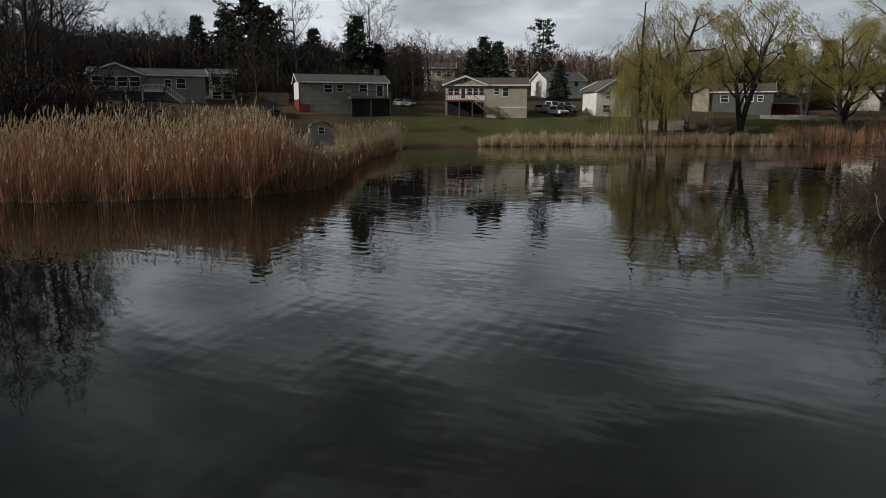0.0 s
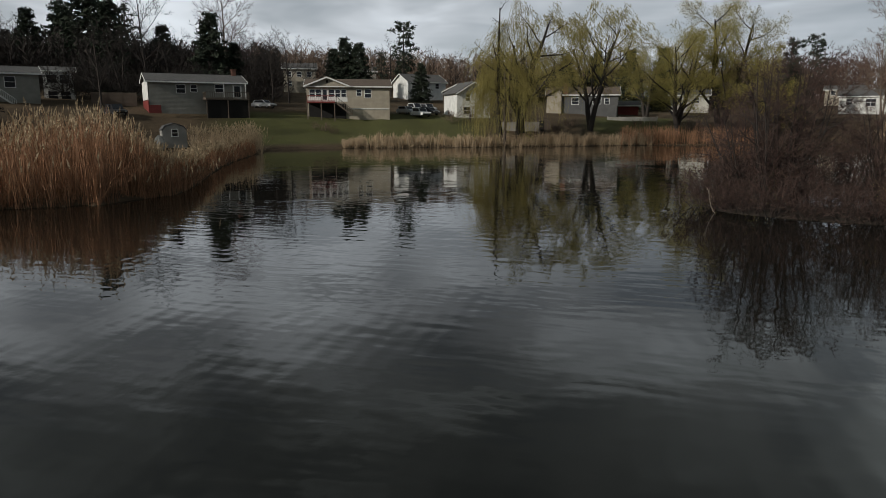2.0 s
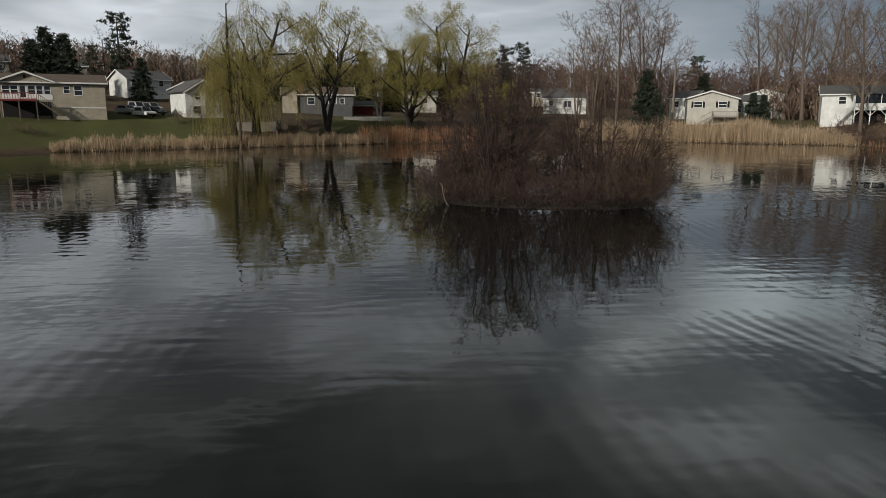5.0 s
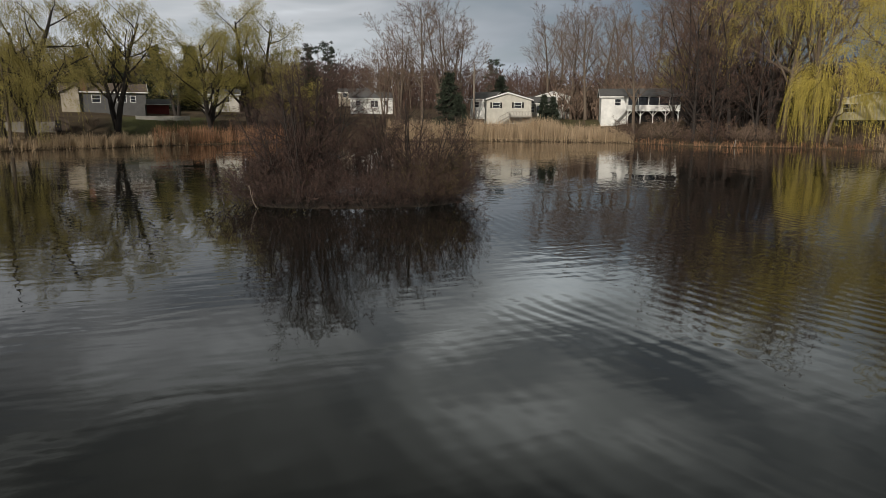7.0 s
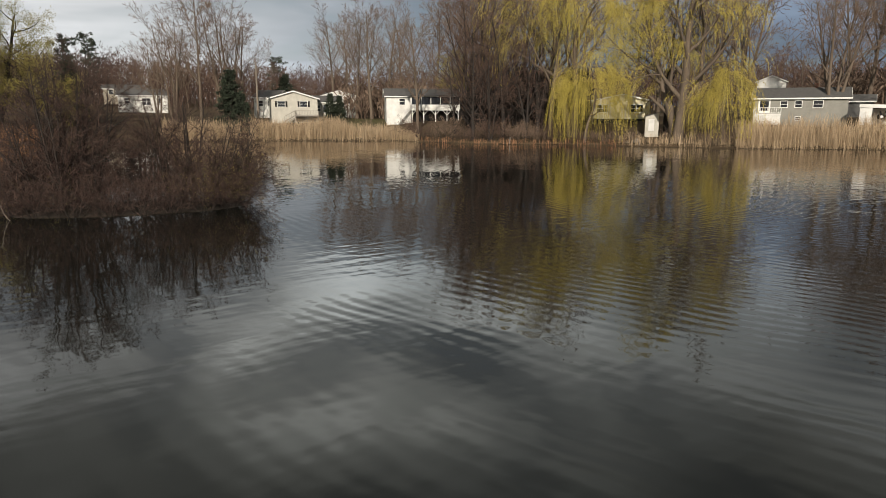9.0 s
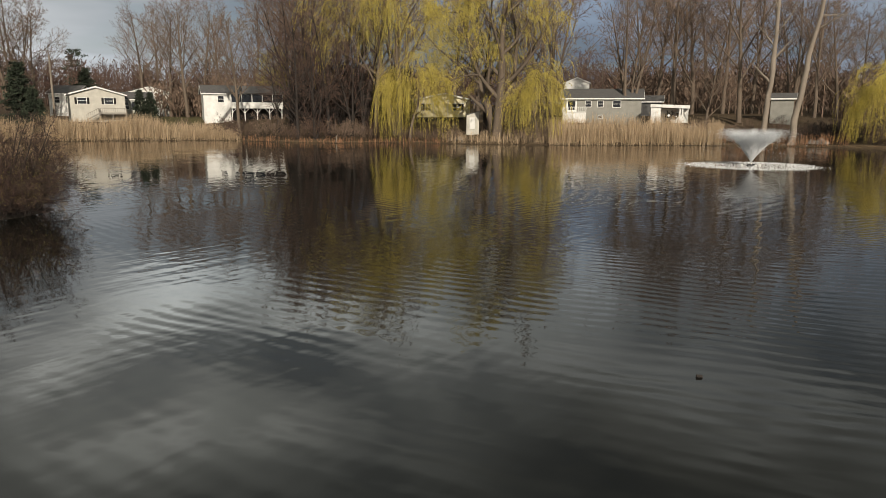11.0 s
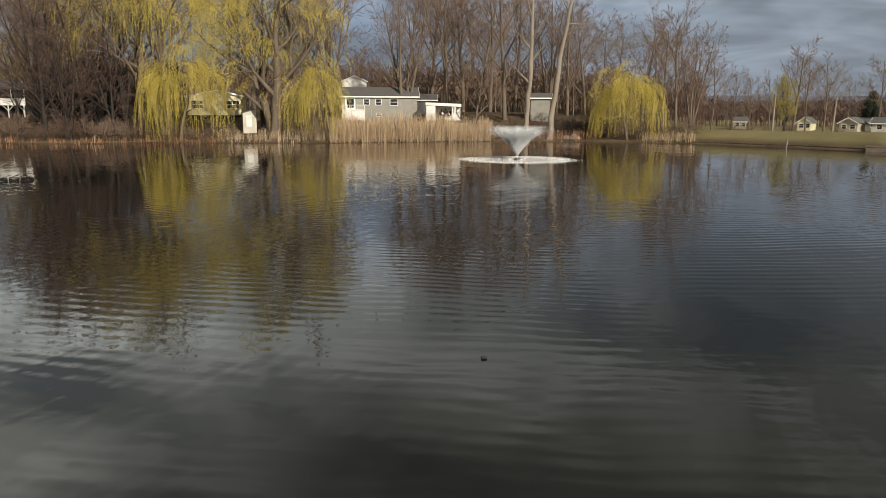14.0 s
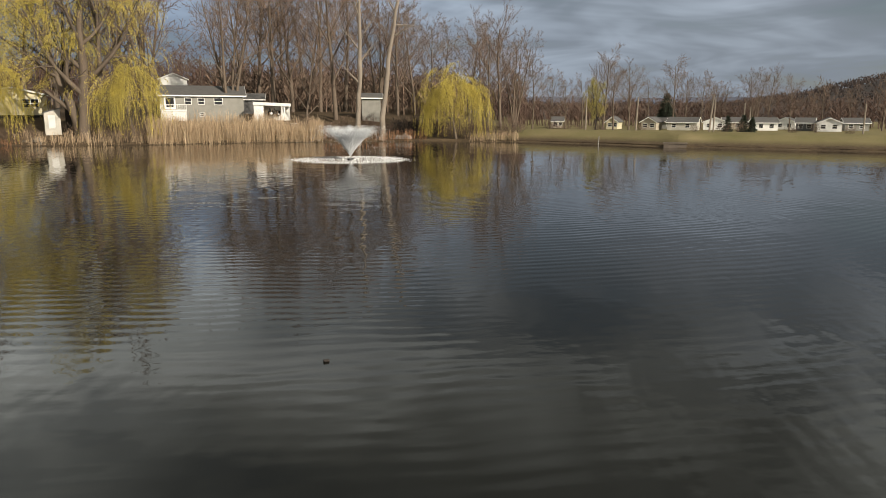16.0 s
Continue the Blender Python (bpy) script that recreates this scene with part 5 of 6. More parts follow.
for az, d, s in ((-1.6, 111, 0.6), (-2.2, 110, 0.5), (-0.8, 112, 0.45), (-12.0, 120, 1.0), (-13.6, 121, 1.1), (-59.2, 138, 0.9), (-60.2, 136, 0.8), (-116.4, 119, 0.9), (-117.2, 119.5, 1.0), (-115.6, 120, 0.8), (-133.2, 170, 1.0), (-134.2, 172, 1.1), (-127.0, 180, 0.9), (-138.0, 175, 0.8), (-139.4, 178, 0.9), (-141.6, 172, 0.8), (-124.0, 165, 0.9), (-122.4, 168, 1.0), (-121.2, 165, 1.1), (-120.2, 160, 1.0), (-131.2, 176, 0.7)):
    THICKET.put(az, d, s)


# ---- reeds ----
def reed_bed(name, seed, count, place, height, label, mat, plumes=0.0, width=0.013, leaves=2, clump=0.0):
    """Dry stems with bent leaves and, for some, a plume; place(rng) gives bearing and distance."""
    rng = random.Random(seed)
    b, pl = Buf(), Buf()
    for i in range(count):
        az, d, front = place(rng)
        p = at(az, d, max(land(az, d), -0.15))
        k = noise.noise(p * 0.15) * 0.3 + noise.noise(p * 0.9) * 0.22
        if noise.noise(p * 0.6 + Vector((9, 3, 1))) + rng.uniform(-0.4, 0.4) < -0.28:
            continue
        h = height(az, front) * (0.86 + k + rng.gauss(0, 0.13))
        if h < 0.5:
            continue
        plumed = rng.random() < plumes * (0.25 + 1.5 * front)
        if plumed:
            h *= 1.1
        lean = Vector((rng.gauss(0, 0.11), rng.gauss(0, 0.11), 0)) * h
        if rng.random() < (0.05 if front > 0.12 else 0.3):
            lean *= 5
            h *= 0.6
        side = Vector((rng.gauss(0, 1), rng.gauss(0, 1), 0)).normalized()
        q, top = p + lean * 0.35 + Vector((0, 0, h * 0.55)), p + lean + Vector((0, 0, h))
        b.strip([p, q, top], [width, width * 0.85, width * 0.4], side)
        for j in range(leaves):
            f = rng.uniform(0.2, 0.9)
            o = p.lerp(top, f)
            a = rng.random() * 6.28
            u = Vector((math.cos(a), math.sin(a), 0))
            L = rng.uniform(0.25, 0.6)
            b.tri(o - side * width, o + side * width, o + u * L * 0.6 + Vector((0, 0, L * rng.uniform(0.0, 0.9))))
        if plumed:
            u = Vector((rng.gauss(0.3, 0.5), rng.gauss(0, 0.5), 0)) * 0.16
            for j in range(8):
                o = top + Vector((0, 0, -0.08 + 0.055 * j)) + u * (j * 0.14)
                w = 0.062 * math.sin(0.5 + j * 0.33)
                r = Vector((rng.gauss(0, 1), rng.gauss(0, 1), 0.3)).normalized() * w
                pl.tri(o - r, o + r, o + u * 0.6 + Vector((0, 0, 0.14)))
    ob = tagged(part(name, b, mat), label, "reeds", kind="stuff")
    if plumes:
        part("plumes", pl, PLUME, ob)
    return ob


def left_place(rng):
    az = rng.uniform(4.0, 44) if rng.random() < 0.8 else rng.uniform(4.0, 14)
    depth = 15.0 if az > 13 else 5 + (az - 4) * 1.1
    f = rng.random() ** 1.4
    return az, shore(az) - 0.3 + depth * f, f


reed_bed("reed_bed", 1, 26000, left_place, lambda az, f: 1.4 + (1.5 + 0.5 * f) * smooth01((az - 10.0) / 5.0) + 0.35 * smooth01((az - 11) / 3) * smooth01((23 - az) / 4) - 0.3 * smooth01((az - 24) / 5), "dense tall dry brown reeds with feathery plumes", REED, plumes=0.22)


def tail_place(rng):
    az = rng.uniform(3.4, 8.8)
    return az, rng.uniform(86, 95), 0.5


def band(a0, a1, depth, off=-0.4):
    def place(rng):
        az = rng.uniform(a0, a1)
        f = rng.random()
        return az, shore(az) + off + 0.5 * noise.noise(Vector((az * 2.3, 1, 1))) + depth * f, f
    return place


reed_bed("reed_bed", 2, 1500, tail_place, lambda az, f: 2.6, "pale plumed reeds beyond the small hut", REED_PALE, plumes=0.45)
reed_bed("cattails", 3, 7500, band(-28, -2.9, 3.2), lambda az, f: (1.6 + 0.8 * noise.noise(Vector((az * 1.4, 0, 0)))) * (0.55 + 0.45 * smooth01((-2.9 - az) / 2.5)), "band of short dry cattails along the lawn", REED_PALE, width=0.02)
reed_bed("cattails", 4, 2200, band(-35.5, -25.5, 5), lambda az, f: 2.6, "tawny cattails below budding trees", REED, width=0.02)
reed_bed("cattails", 5, 9500, band(-63.5, -43.5, 7), lambda az, f: (3.3 if az > -57 else 3.3 - 0.3 * (-57 - az)), "thick stand of straw-coloured cattails", REED_PALE, width=0.022)
reed_bed("cattails", 6, 8000, band(-101.5, -88.3, 7), lambda az, f: 3.1 + 0.5 * f - (0.9 if az < -98.5 else 0), "tall pale pink-brown reeds in front of the ranch house", REED_PALE, width=0.022)
reed_bed("cattails", 7, 800, band(-88.8, -79.5, 3.5), lambda az, f: 1.5 + 0.9 * noise.noise(Vector((az * 1.5, 2, 0))), "short dry cattails under the willows", REED_PALE, width=0.02)
reed_bed("cattails", 8, 700, band(-110, -101.5, 4), lambda az, f: 1.5, "thin dry cattails by the leaning trunks", REED, width=0.02)
reed_bed("cattails", 9, 700, band(-80, -63.5, 1.2), lambda az, f: 0.8, "low dead grass tufts on the muddy bank", REED, width=0.02)
reed_bed("cattails", 10, 600, band(-117.5, -113, 5), lambda az, f: 1.3, "dry tufts beside the rounded willow", REED_PALE, width=0.02)


# ---- far land ----
def far_hill():
    """A wooded ridge beyond the low houses, with an uneven crown of trees."""
    b, tr = Buf(), Buf()
    rng = random.Random(9)
    n, m = 120, 8

    def top(az):
        k = smooth01((-131 - az) / 20)
        return 14 + 46 * k + 3 * noise.noise(Vector((az * 0.4, 0, 2)))

    for i in range(n):
        az = -116 - i * 0.5
        for j in range(m):
            f = j / (m - 1)
            b.v.append(tuple(at(az, 620 + 380 * f, -2 + top(az) * math.sin(min(f * 1.25, 1) * math.pi / 2))))
    for i in range(n - 1):
        for j in range(m - 1):
            k = i * m + j
            b.f.append((k, k + 1, k + m + 1, k + m))
    for i in range(9000):
        az = -116.5 - rng.random() * 58
        f = rng.random() ** 0.6
        d = 620 + 380 * f
        p = at(az, d, -2.5 + top(az) * math.sin(min(f * 1.25, 1) * math.pi / 2))
        s = rng.uniform(5, 10)
        for q in range(5):
            o = p + Vector((rng.gauss(0, 1.6), rng.gauss(0, 1.6), s * rng.uniform(0.3, 0.95)))
            tr.tri(o + rand_dir(rng) * 1.1, o + rand_dir(rng) * 1.1, o + Vector((0, 0, rng.uniform(0.8, 2.6))))
    tagged(part("hill", b, material("wooded hillside", (0.06, 0.046, 0.04), 0.95, (0.04, 0.033, 0.03), 0.02, 0.2), smooth=True), "far brown wooded hill", "hill", kind="structure")
    tagged(part("far_wood", tr, material("far leafless wood", (0.075, 0.055, 0.048), 0.95, (0.045, 0.036, 0.033), 0.02, 0.3, random_hue=0.18)), "leafless trees covering the far hill", "trees", kind="stuff")
    # Far ridge; the haze over it is put into its blue colour.
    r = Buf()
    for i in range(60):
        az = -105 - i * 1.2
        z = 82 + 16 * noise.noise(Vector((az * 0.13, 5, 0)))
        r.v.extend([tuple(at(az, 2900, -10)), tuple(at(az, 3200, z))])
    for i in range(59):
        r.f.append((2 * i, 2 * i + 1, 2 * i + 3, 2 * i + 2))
    tagged(part("backdrop", r, material("haze-blue far ridge", (0.10, 0.12, 0.17), 1.0, (0.085, 0.1, 0.14), 0.002, 0.01)), "distant ridge coloured blue for haze", "ridge", kind="structure")


far_hill()


def hazy_wood(seed, count, a0, a1, d0, d1, lo, hi, mat, label):
    """Leafless woods behind the trees: thin upright stems and hazy crowns."""
    rng = random.Random(seed)
    w = Buf()
    for i in range(count):
        az, d = rng.uniform(a0, a1), rng.uniform(d0, d1)
        p = at(az, d, land(az, d))
        h = rng.uniform(lo, hi) * (1 + 0.25 * noise.noise(Vector((az * 0.5, seed, 0))))
        s = Vector((rng.gauss(0, 1), rng.gauss(0, 1), 0)).normalized()
        w.strip([p, p + Vector((rng.gauss(0, 0.5), rng.gauss(0, 0.5), h))], [0.14, 0.03], s)
        for q in range(26):
            f = rng.uniform(0.1, 1.0)
            o = p + Vector((0, 0, h * f))
            a = rng.random() * 6.28
            L = rng.uniform(1.0, 3.0) * (1.2 - 0.7 * f)
            e = o + Vector((math.cos(a) * L * 0.7, math.sin(a) * L * 0.7, L * 0.8))
            w.tri(o, e, e + rand_dir(rng) * 0.38)
    tagged(part("far_wood", w, mat), label, "trees", kind="stuff")


hazy_wood(19, 3600, -118, -33, 235, 330, 11, 16, TWIG_RED, "hazy red-brown leafless wood on the rise")
hazy_wood(20, 1500, -35, 4, 215, 300, 8, 12, TWIG, "hazy brown leafless wood on the slope")
# The slope's shade is carried by the darkened twig colour.
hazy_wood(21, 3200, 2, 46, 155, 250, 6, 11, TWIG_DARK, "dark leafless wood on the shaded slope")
hazy_wood(23, 520, -113, -93, 150, 215, 4, 9, TWIG, "tangled leafless undergrowth between the trunks")
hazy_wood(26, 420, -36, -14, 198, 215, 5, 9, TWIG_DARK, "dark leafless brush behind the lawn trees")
# Darkened twigs here put the bank's shade into the colour.
hazy_wood(25, 420, -77, -67.6, 126, 152, 3, 10, TWIG_DARK, "dense leafless brush on the bank, coloured dark for shade")
hazy_wood(24, 520, -78, -57, 162, 215, 4, 9, TWIG, "brown leafless undergrowth behind the white house")
hazy_wood(22, 500, -146, -117, 260, 330, 7, 11, TWIG_RED, "hazy leafless trees behind the low houses")


# ---- fountain ----
def fountain():
    ob = base("fountain", -103.7, 69.0, 0.0, 0, "floating aerator fountain throwing a white spray cone", "fountain")
    rng = random.Random(3)
    part("float", Buf().tube([Vector((0, 0, -0.25)), Vector((0, 0, -0.05)), Vector((0, 0, 0.06)), Vector((0, 0, 0.12))], [0.3, 0.42, 0.42, 0.3], 16), DARK, ob)
    part("nozzle", Buf().tube([Vector((0, 0, 0.12)), Vector((0, 0, 0.3))], [0.12, 0.07], 12), METAL, ob)
    for i in range(4):
        a = i * 1.57 + 0.5
        c = Vector((math.cos(a), math.sin(a), 0)) * 0.85
        part("buoy", Buf().tube([c + Vector((0, 0, -0.1)), c + Vector((0, 0, 0.02)), c + Vector((0, 0, 0.14))], [0.1, 0.15, 0.06], 10), TRIM, ob)
        part("arm", Buf().tube([Vector((0, 0, 0.05)), c + Vector((0, 0, 0.02))], [0.03, 0.03], 5), METAL, ob)
    s = Buf()
    for i in range(42000):
        a = rng.random() * 6.28
        tilt = radians(abs(rng.gauss(36, 4.5))) if rng.random() < 0.7 else radians(rng.uniform(3, 35))
        top = rng.uniform(2.2, 3.1) * (0.93 + 0.07 * math.sin(a * 9))
        vz = math.sqrt(2 * 9.8 * top)
        vr = vz * math.tan(tilt) * 0.62
        ft = vz / 9.8
        pick = rng.random()
        t = ft * rng.random() ** 1.2 if pick < 0.8 else ft * rng.uniform(0.85, 1.25) if pick < 0.96 else ft * rng.uniform(1.25, 1.9)
        dt = (0.03 + 0.03 * rng.random()) * (1.0 if t < 1.3 * ft else 0.4)

        def where(t):
            return Vector((math.cos(a) * vr * t, math.sin(a) * vr * t, 0.3 + vz * t - 4.9 * t * t))

        p, q = where(t), where(t + dt)
        if q.z < 0.03:
            continue
        u = Vector((-math.sin(a + i), math.cos(a + i), 0)) * (0.024 + 0.012 * t if t < ft else 0.010 if t < 1.3 * ft else 0.005)
        s.tri(p - u, p + u, q)
    part("spray", s, SPRAY, ob, "fine white water spray")
    f = Buf()
    for i in range(4500):
        a = rng.random() * 6.28
        r = rng.gauss(4.6, 0.8) if rng.random() < 0.4 else 5.4 * math.sqrt(rng.random())
        p = Vector((math.cos(a) * r, math.sin(a) * r, 0.008))
        z = abs(rng.gauss(0, 0.035)) + 0.012
        u = rng.uniform(0.01, 0.035)
        f.tri(p + Vector((-u, 0, 0)), p + Vector((u, 0, 0)), p + Vector((0, rng.gauss(0, u), z)))
    part("splash", f, SPRAY, ob, "disc of white splashes on the water")


fountain()


# ---- cars, sheds, fences, poles ----
def car_paint(name, c):
    return material(name, c, 0.3, tuple(x * 0.9 for x in c), spec=0.6)


TYRE = material("black rubber", (0.02, 0.02, 0.02), 0.85)
HEAD = material("headlight glass", (0.6, 0.6, 0.58), 0.15)


def car(az, d, z, turn, paint, label, tall=1.0):
    ob = base("car", az, d, z, turn, label, "car", "parked cars")
    L, W = 4.4, 1.75
    b = Buf().prism([(-2.2, 0.35), (2.2, 0.35), (2.2, 0.72), (1.95, 0.85), (1.0, 0.95), (-2.05, 0.98), (-2.2, 0.8)], 0, W)
    b.prism([(-1.9, 0.97), (1.05, 0.94), (0.45, 1.45 * tall), (-1.55, 1.47 * tall)], 0.12, W - 0.12)
    part("body", b, paint, ob)
    for y in (0.112, W - 0.125):
        part("side_window", Buf().prism([(-1.6, 1.02), (0.75, 1.0), (0.35, 1.38 * tall), (-1.45, 1.4 * tall)], y, y + 0.013), PANE, ob)
    part("windscreen", Buf().slab((1.02, 0.2, 0.99), (1.02, W - 0.2, 0.99), (0.5, W - 0.25, 1.42 * tall), (0.5, 0.25, 1.42 * tall), 0.03), PANE, ob)
    for x in (-1.4, 1.35):
        for y in (0.0, W - 0.2):
            wh = part("wheel", Buf().tube([Vector((x, y - 0.01, 0.33)), Vector((x, y + 0.21, 0.33))], [0.33, 0.33], 14), TYRE, ob)
            part("rim", Buf().tube([Vector((x, y - 0.025, 0.33)), Vector((x, y - 0.011, 0.33))], [0.2, 0.2], 10), METAL, wh)
    for y in (0.12, W - 0.42):
        part("headlight", Buf().box(2.2, 2.23, y, y + 0.3, 0.58, 0.72), HEAD, ob)
    part("bumper", Buf().box(2.2, 2.27, 0.05, W - 0.05, 0.35, 0.5), DARK, ob)


SILVER, WHITEP, BLACKP, BLUEP = (car_paint(n, c) for n, c in (("silver paint", (0.45, 0.46, 0.48)), ("white car paint", (0.75, 0.75, 0.75)), ("black car paint", (0.02, 0.02, 0.022)), ("dark blue paint", (0.03, 0.045, 0.08))))
for az, d, turn, p, lab, tall in ((-7.9, 128, -55, SILVER, "silver saloon parked beside the beige house", 1.0), (-9.0, 124.5, -60, WHITEP, "white estate car parked on the drive", 1.1), (-9.7, 128, -50, BLACKP, "black saloon parked on the drive", 1.0),
                                  (-8.6, 134, -60, WHITEP, "white van-like car at the back of the drive", 1.2), (-9.6, 136, -60, SILVER, "silver car behind the others", 1.1), (14.3, 112, -70, BLACKP, "dark pickup-like car behind the reeds", 1.15), (3.4, 132, -40, SILVER, "grey car half hidden by brush", 1.0)):
    car(az, d, land(az, d) + 0.02, turn, p, lab, tall)

ob = base("boat_shed", 9.9, 97, 0.85, 8, "small grey hut with a round-cornered roof among the reeds", "shed")
part("wall", Buf().prism([(-1.5, -0.6), (1.5, -0.6), (1.5, 1.75), (1.1, 2.3), (0.3, 2.62), (-0.3, 2.62), (-1.1, 2.3), (-1.5, 1.75)], 0, 2.6), CONCRETE, ob)
part("roof", Buf().slab((-1.56, -0.1, 1.82), (-1.14, -0.1, 2.4), (-1.14, 2.7, 2.4), (-1.56, 2.7, 1.82), -0.05).slab((-1.14, -0.1, 2.4), (0, -0.1, 2.75), (0, 2.7, 2.75), (-1.14, 2.7, 2.4), -0.05)
     .slab((0, -0.1, 2.75), (1.14, -0.1, 2.4), (1.14, 2.7, 2.4), (0, 2.7, 2.75), -0.05).slab((1.14, -0.1, 2.4), (1.56, -0.1, 1.82), (1.56, 2.7, 1.82), (1.14, 2.7, 2.4), -0.05), ROOF, ob)
window(ob, -0.35, 1.1, 0.7, 0.85, y=-0.13)
ob = base("boulder", 11.05, 96, 0.6, 0, "pale rock beside the hut", "rock")
part("stone", Buf().tube([Vector((0, 0, -0.3)), Vector((0.1, 0, 0.5)), Vector((0, 0.1, 1.2)), Vector((0, 0, 1.5))], [0.8, 0.75, 0.5, 0.15], 9), CONCRETE, ob)


def fence(az0, az1, d, h, mat, label, name="fence", gap=2.0):
    """Posts and panels between two bearings, standing on the land."""
    a, b = at(az0, d), at(az1, d)
    n = max(2, int((b - a).length / gap))
    mid = (az0 + az1) / 2
    ob = base(name, mid, d, land(mid, d), 0, label, "fence")
    inv = ob.matrix_basis.inverted()
    for i in range(n + 1):
        p = a.lerp(b, i / n)
        q = inv @ p
        zz = 0.0
        part("post", Buf().box(q.x - 0.06, q.x + 0.06, q.y - 0.06, q.y + 0.06, zz - 0.5, zz + h + 0.1), mat, ob)
        if i < n:
            q2 = inv @ a.lerp(b, (i + 1) / n)
            part("panel", Buf().box(q.x + 0.06, q2.x - 0.06, min(q.y, q2.y) - 0.02, min(q.y, q2.y) + 0.02, zz + 0.05, zz + h), mat, ob)


fence(-24.4, -28.2, 138, 0.85, CONCRETE, "pale panel fence round a pool")
fence(-15.8, -19.0, 119, 1.6, GREYWOOD, "weathered grey plank fence below the willow")
fence(15.4, 12.4, 124, 2.2, BROWN, "dark red-brown board fence behind the reeds")
ob = base("garden_shed", -19.2, 121, land(-19.2, 121), 0, "small dark rounded shed behind the cattails", "shed")
part("wall", Buf().prism([(-1.6, -0.5), (1.6, -0.5), (1.6, 1.6), (0.9, 2.3), (-0.9, 2.3), (-1.6, 1.6)], 0, 2.5), BROWN, ob)
part("door", Buf().box(-0.5, 0.5, -0.05, -0.003, 0, 1.8), DARK, ob)


def pole(az, d, top, mat, label, arm=True, r=0.14, lean=0.0):
    z = land(az, d)
    ob = base("utility_pole", az, d, z, 30, label, "pole")
    part("shaft", Buf().tube([Vector((0, 0, -0.5)), Vector((0.3 * lean, 0, (top - z) * 0.5)), Vector((0.8 * lean, 0, top - z))], [r, r * 0.9, r * 0.7], 8), mat, ob)
    if arm:
        part("crossarm", Buf().box(-1.0 + 0.8 * lean, 1.0 + 0.8 * lean, -0.06, 0.06, top - z - 0.7, top - z - 0.56), mat, ob)


pole(-50.63, 142, 14.8, BARK_PALE, "tall pale wooden pole by the reeds", False, 0.2)
for az, d, el, ln in ((-122.85, 150, 1.42, 0), (-126.75, 150, 1.41, 0.3), (-132.2, 150, 1.56, 0.7), (-132.5, 190, 1.3, 0), (-134.6, 190, 0.96, 0), (-135.0, 220, 0.66, 0), (-142.4, 180, 0.85, 0)):
    pole(az, d, 4.4 + d * math.tan(radians(el)), BARK_PALE, "weathered grey utility pole beyond the dam", False, 0.2, ln)
ob = base("outfall", -129.8, 101.2, 0.0, 0, "dark concrete outfall box at the dam's foot", "culvert")
part("box", Buf().box(-1.5, 1.5, -0.3, 1.6, -0.8, 0.55).box(-1.6, 1.6, -0.4, 1.7, 0.55, 0.68), DECKWOOD, ob)
for az, d, h in ((-123.9, 108.2, 1.3), (-70.9, 112.5, 1.2), (-81.2, 110.2, 0.6)):
    ob = base("stake", az, d, -0.3, 0, "old wooden stake standing at the water's edge", "stake")
    part("shaft", Buf().tube([Vector((0, 0, 0)), Vector((0.05, 0, h * 0.6)), Vector((0.1, 0, h + 0.3))], [0.09, 0.085, 0.06], 7), GREYWOOD, ob)
# Rounded lumps; the pair near -108 stands for a grey root mass.
for az, d, w, hh in ((-81.0, 113.5, 0.7, 0.7), (-80.2, 113.0, 0.35, 0.4), (-108.2, 118.6, 1.1, 0.8), (-107.6, 118.4, 0.8, 0.7)):
    ob = base("boulder", az, d, land(az, d) - 0.15, 0, "weathered grey lump on the bank", "rock", "boulders on the bank")
    bb = Buf()
    rg = random.Random(int(d * 10))
    bb.tube([Vector((0, 0, -0.1)), Vector((0.1, 0, hh * 0.4)), Vector((-0.05, 0.05, hh * 0.8)), Vector((0, 0, hh))], [w, w * 0.95, w * 0.6, w * 0.2], 9)
    bb.v = [(x + rg.gauss(0, 0.08 * w), y + rg.gauss(0, 0.08 * w), z + rg.gauss(0, 0.05)) for x, y, z in bb.v]
    part("stone", bb, GREYWOOD if az < -100 else CONCRETE, ob)

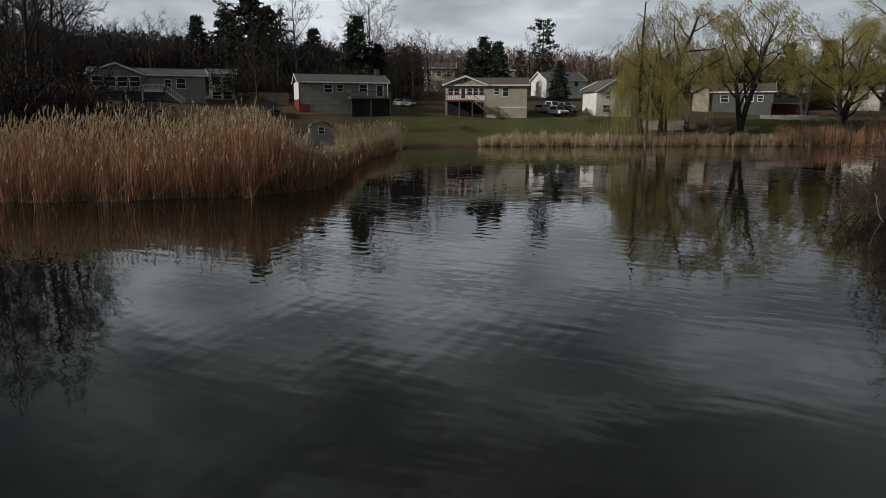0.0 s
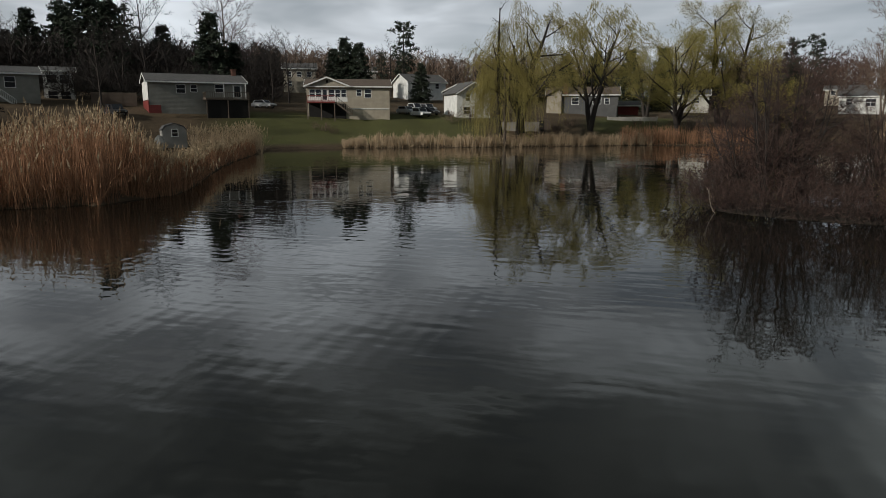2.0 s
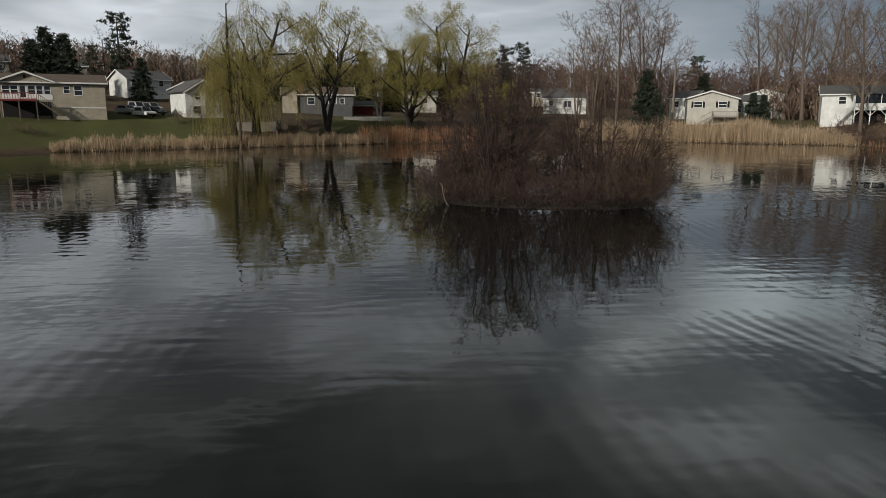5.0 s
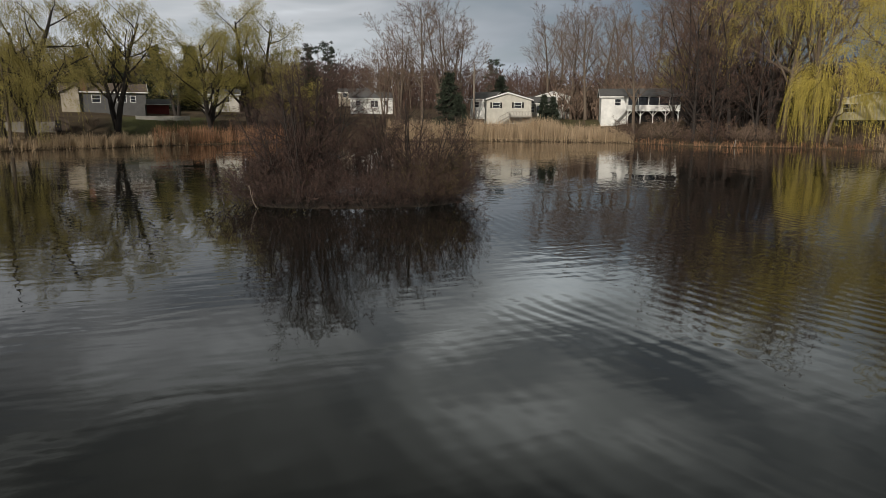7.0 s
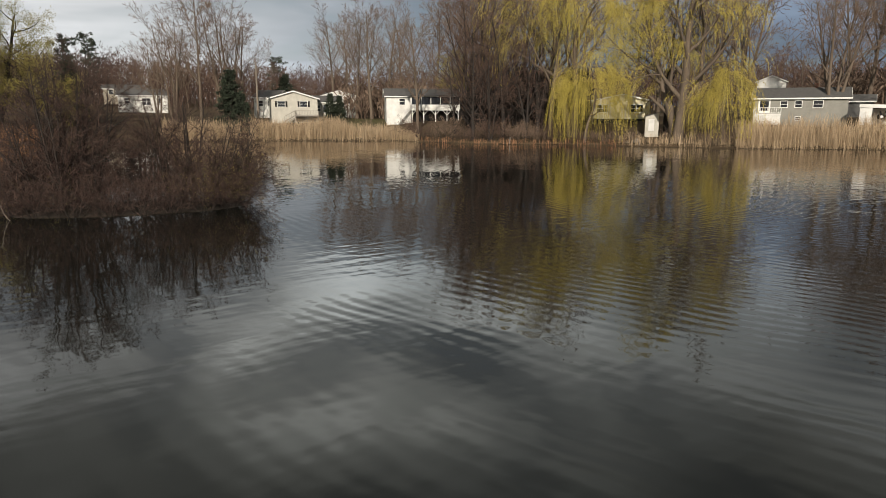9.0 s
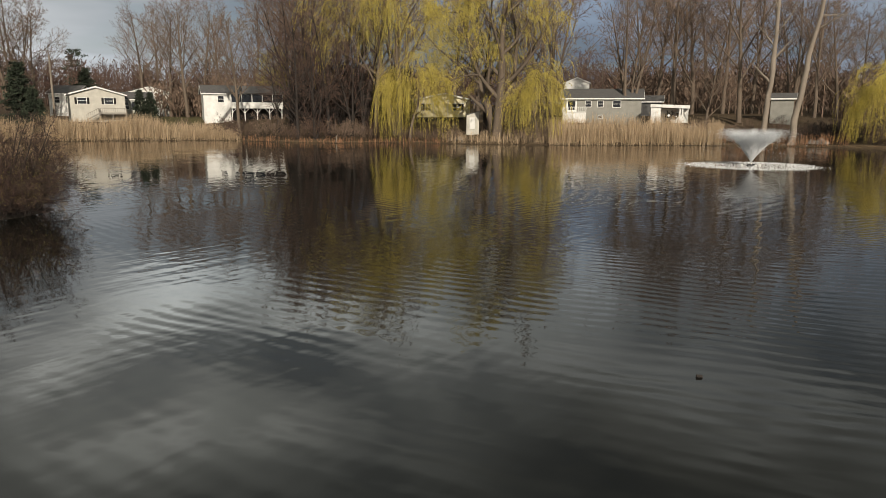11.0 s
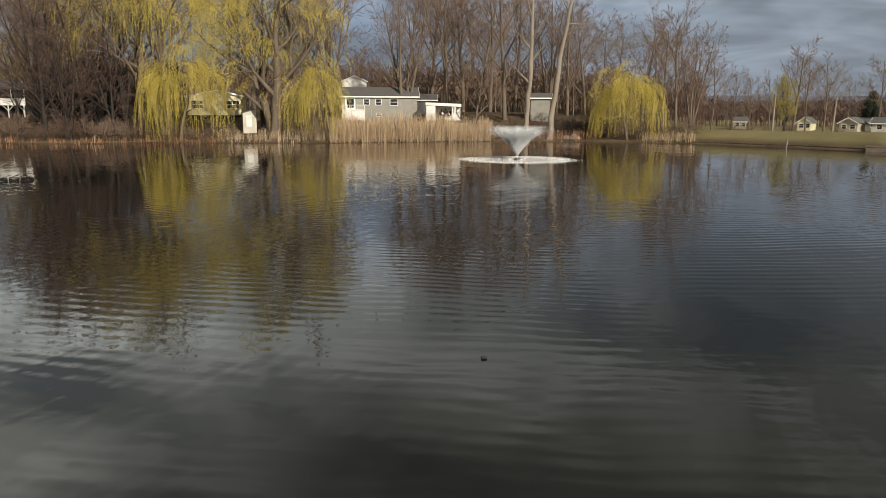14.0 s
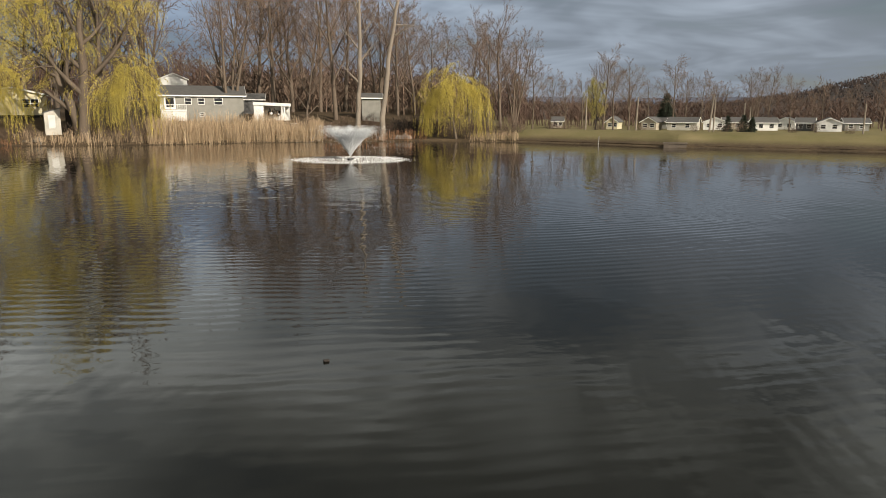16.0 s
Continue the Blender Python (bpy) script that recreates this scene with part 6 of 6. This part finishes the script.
ob = base("garden_tractor", -97.75, 122.6, 4.1, 12, "dark garden tractor parked under the carport", "tractor")
part("body", Buf().prism([(-0.9, 0.35), (0.95, 0.35), (1.0, 0.85), (0.2, 0.95), (0.1, 0.6), (-0.3, 0.6), (-0.4, 0.8), (-0.9, 0.8)], -0.4, 0.3), DARK, ob)
part("seat", Buf().prism([(-0.75, 0.8), (-0.3, 0.8), (-0.3, 0.9), (-0.62, 0.92), (-0.72, 1.25), (-0.82, 1.25)], -0.3, 0.2), TYRE, ob)
part("steering_wheel", Buf().tube([Vector((0.1, -0.05, 0.9)), Vector((-0.05, -0.05, 1.2))], [0.03, 0.14], 10), TYRE, ob)
for x, r in ((-0.6, 0.42), (0.65, 0.28)):
    for y in (-0.55, 0.3):
        wh = part("wheel", Buf().tube([Vector((x, y, r)), Vector((x, y + 0.24, r))], [r, r], 14), TYRE, ob)
        part("rim", Buf().tube([Vector((x, y - 0.02, r)), Vector((x, y - 0.004, r))], [r * 0.5, r * 0.5], 10), METAL, wh)
ob = base("utility_box", -99.3, 122.5, land(-99.3, 122.5), 0, "small white box standing beside the carport", "box")
part("cabinet", Buf().box(-0.6, 0.6, 0, 0.7, -0.3, 1.15), WHITE, ob)
part("lid", Buf().slab((-0.66, -0.06, 1.2), (0.66, -0.06, 1.2), (0.66, 0.76, 1.3), (-0.66, 0.76, 1.3), 0.06), TRIM, ob)

# dead limbs at the islet's edge
for az, d, n0, spin in ((-30.4, 37.2, 3, 60), (-51.0, 36.4, 4, -70), (-33.2, 34.6, 5, 20)):
    g = Growth(n0 * 7, (5, 4), (0.5, 0.5), (45, 45), (0.05, 0.03, 0.0), (0.2, 0.25), 0.012, start=(0.3, 0.3), sides=(5, 4))
    g.grow(Vector((0, 0, 0)), Vector((0.75, 0.2, 0.4)).normalized(), 1.5, 0.035)
    ob = plant("driftwood", g, BARK_PALE, TWIG, "pale dead branch leaning out of the water", "branch")
    ob.matrix_basis = Matrix.Translation(at(az, d, -0.15)) @ pose(0, 0, 0, 0, 0, az + 180 + spin)
ob = base("floating_debris", -101.2, 12.0, -0.03, 0, "small dark clump floating on the pond", "debris")
part("clump", Buf().tube([Vector((-0.06, 0, 0)), Vector((-0.03, 0, 0.05)), Vector((0.04, 0.01, 0.05)), Vector((0.07, 0, 0.01))], [0.008, 0.03, 0.026, 0.008], 7), BARK_DARK, ob)

for kind in (MAPLE, VASE, REDDISH, FAR_MAPLE, FAR_RED, FAR_GLOOM, GLOOM, MAUVE, SPRUCE, PINE, BUDDING, THICKET, DARK_BRUSH, ISLAND, ISLAND_TREE):
    kind.prune()
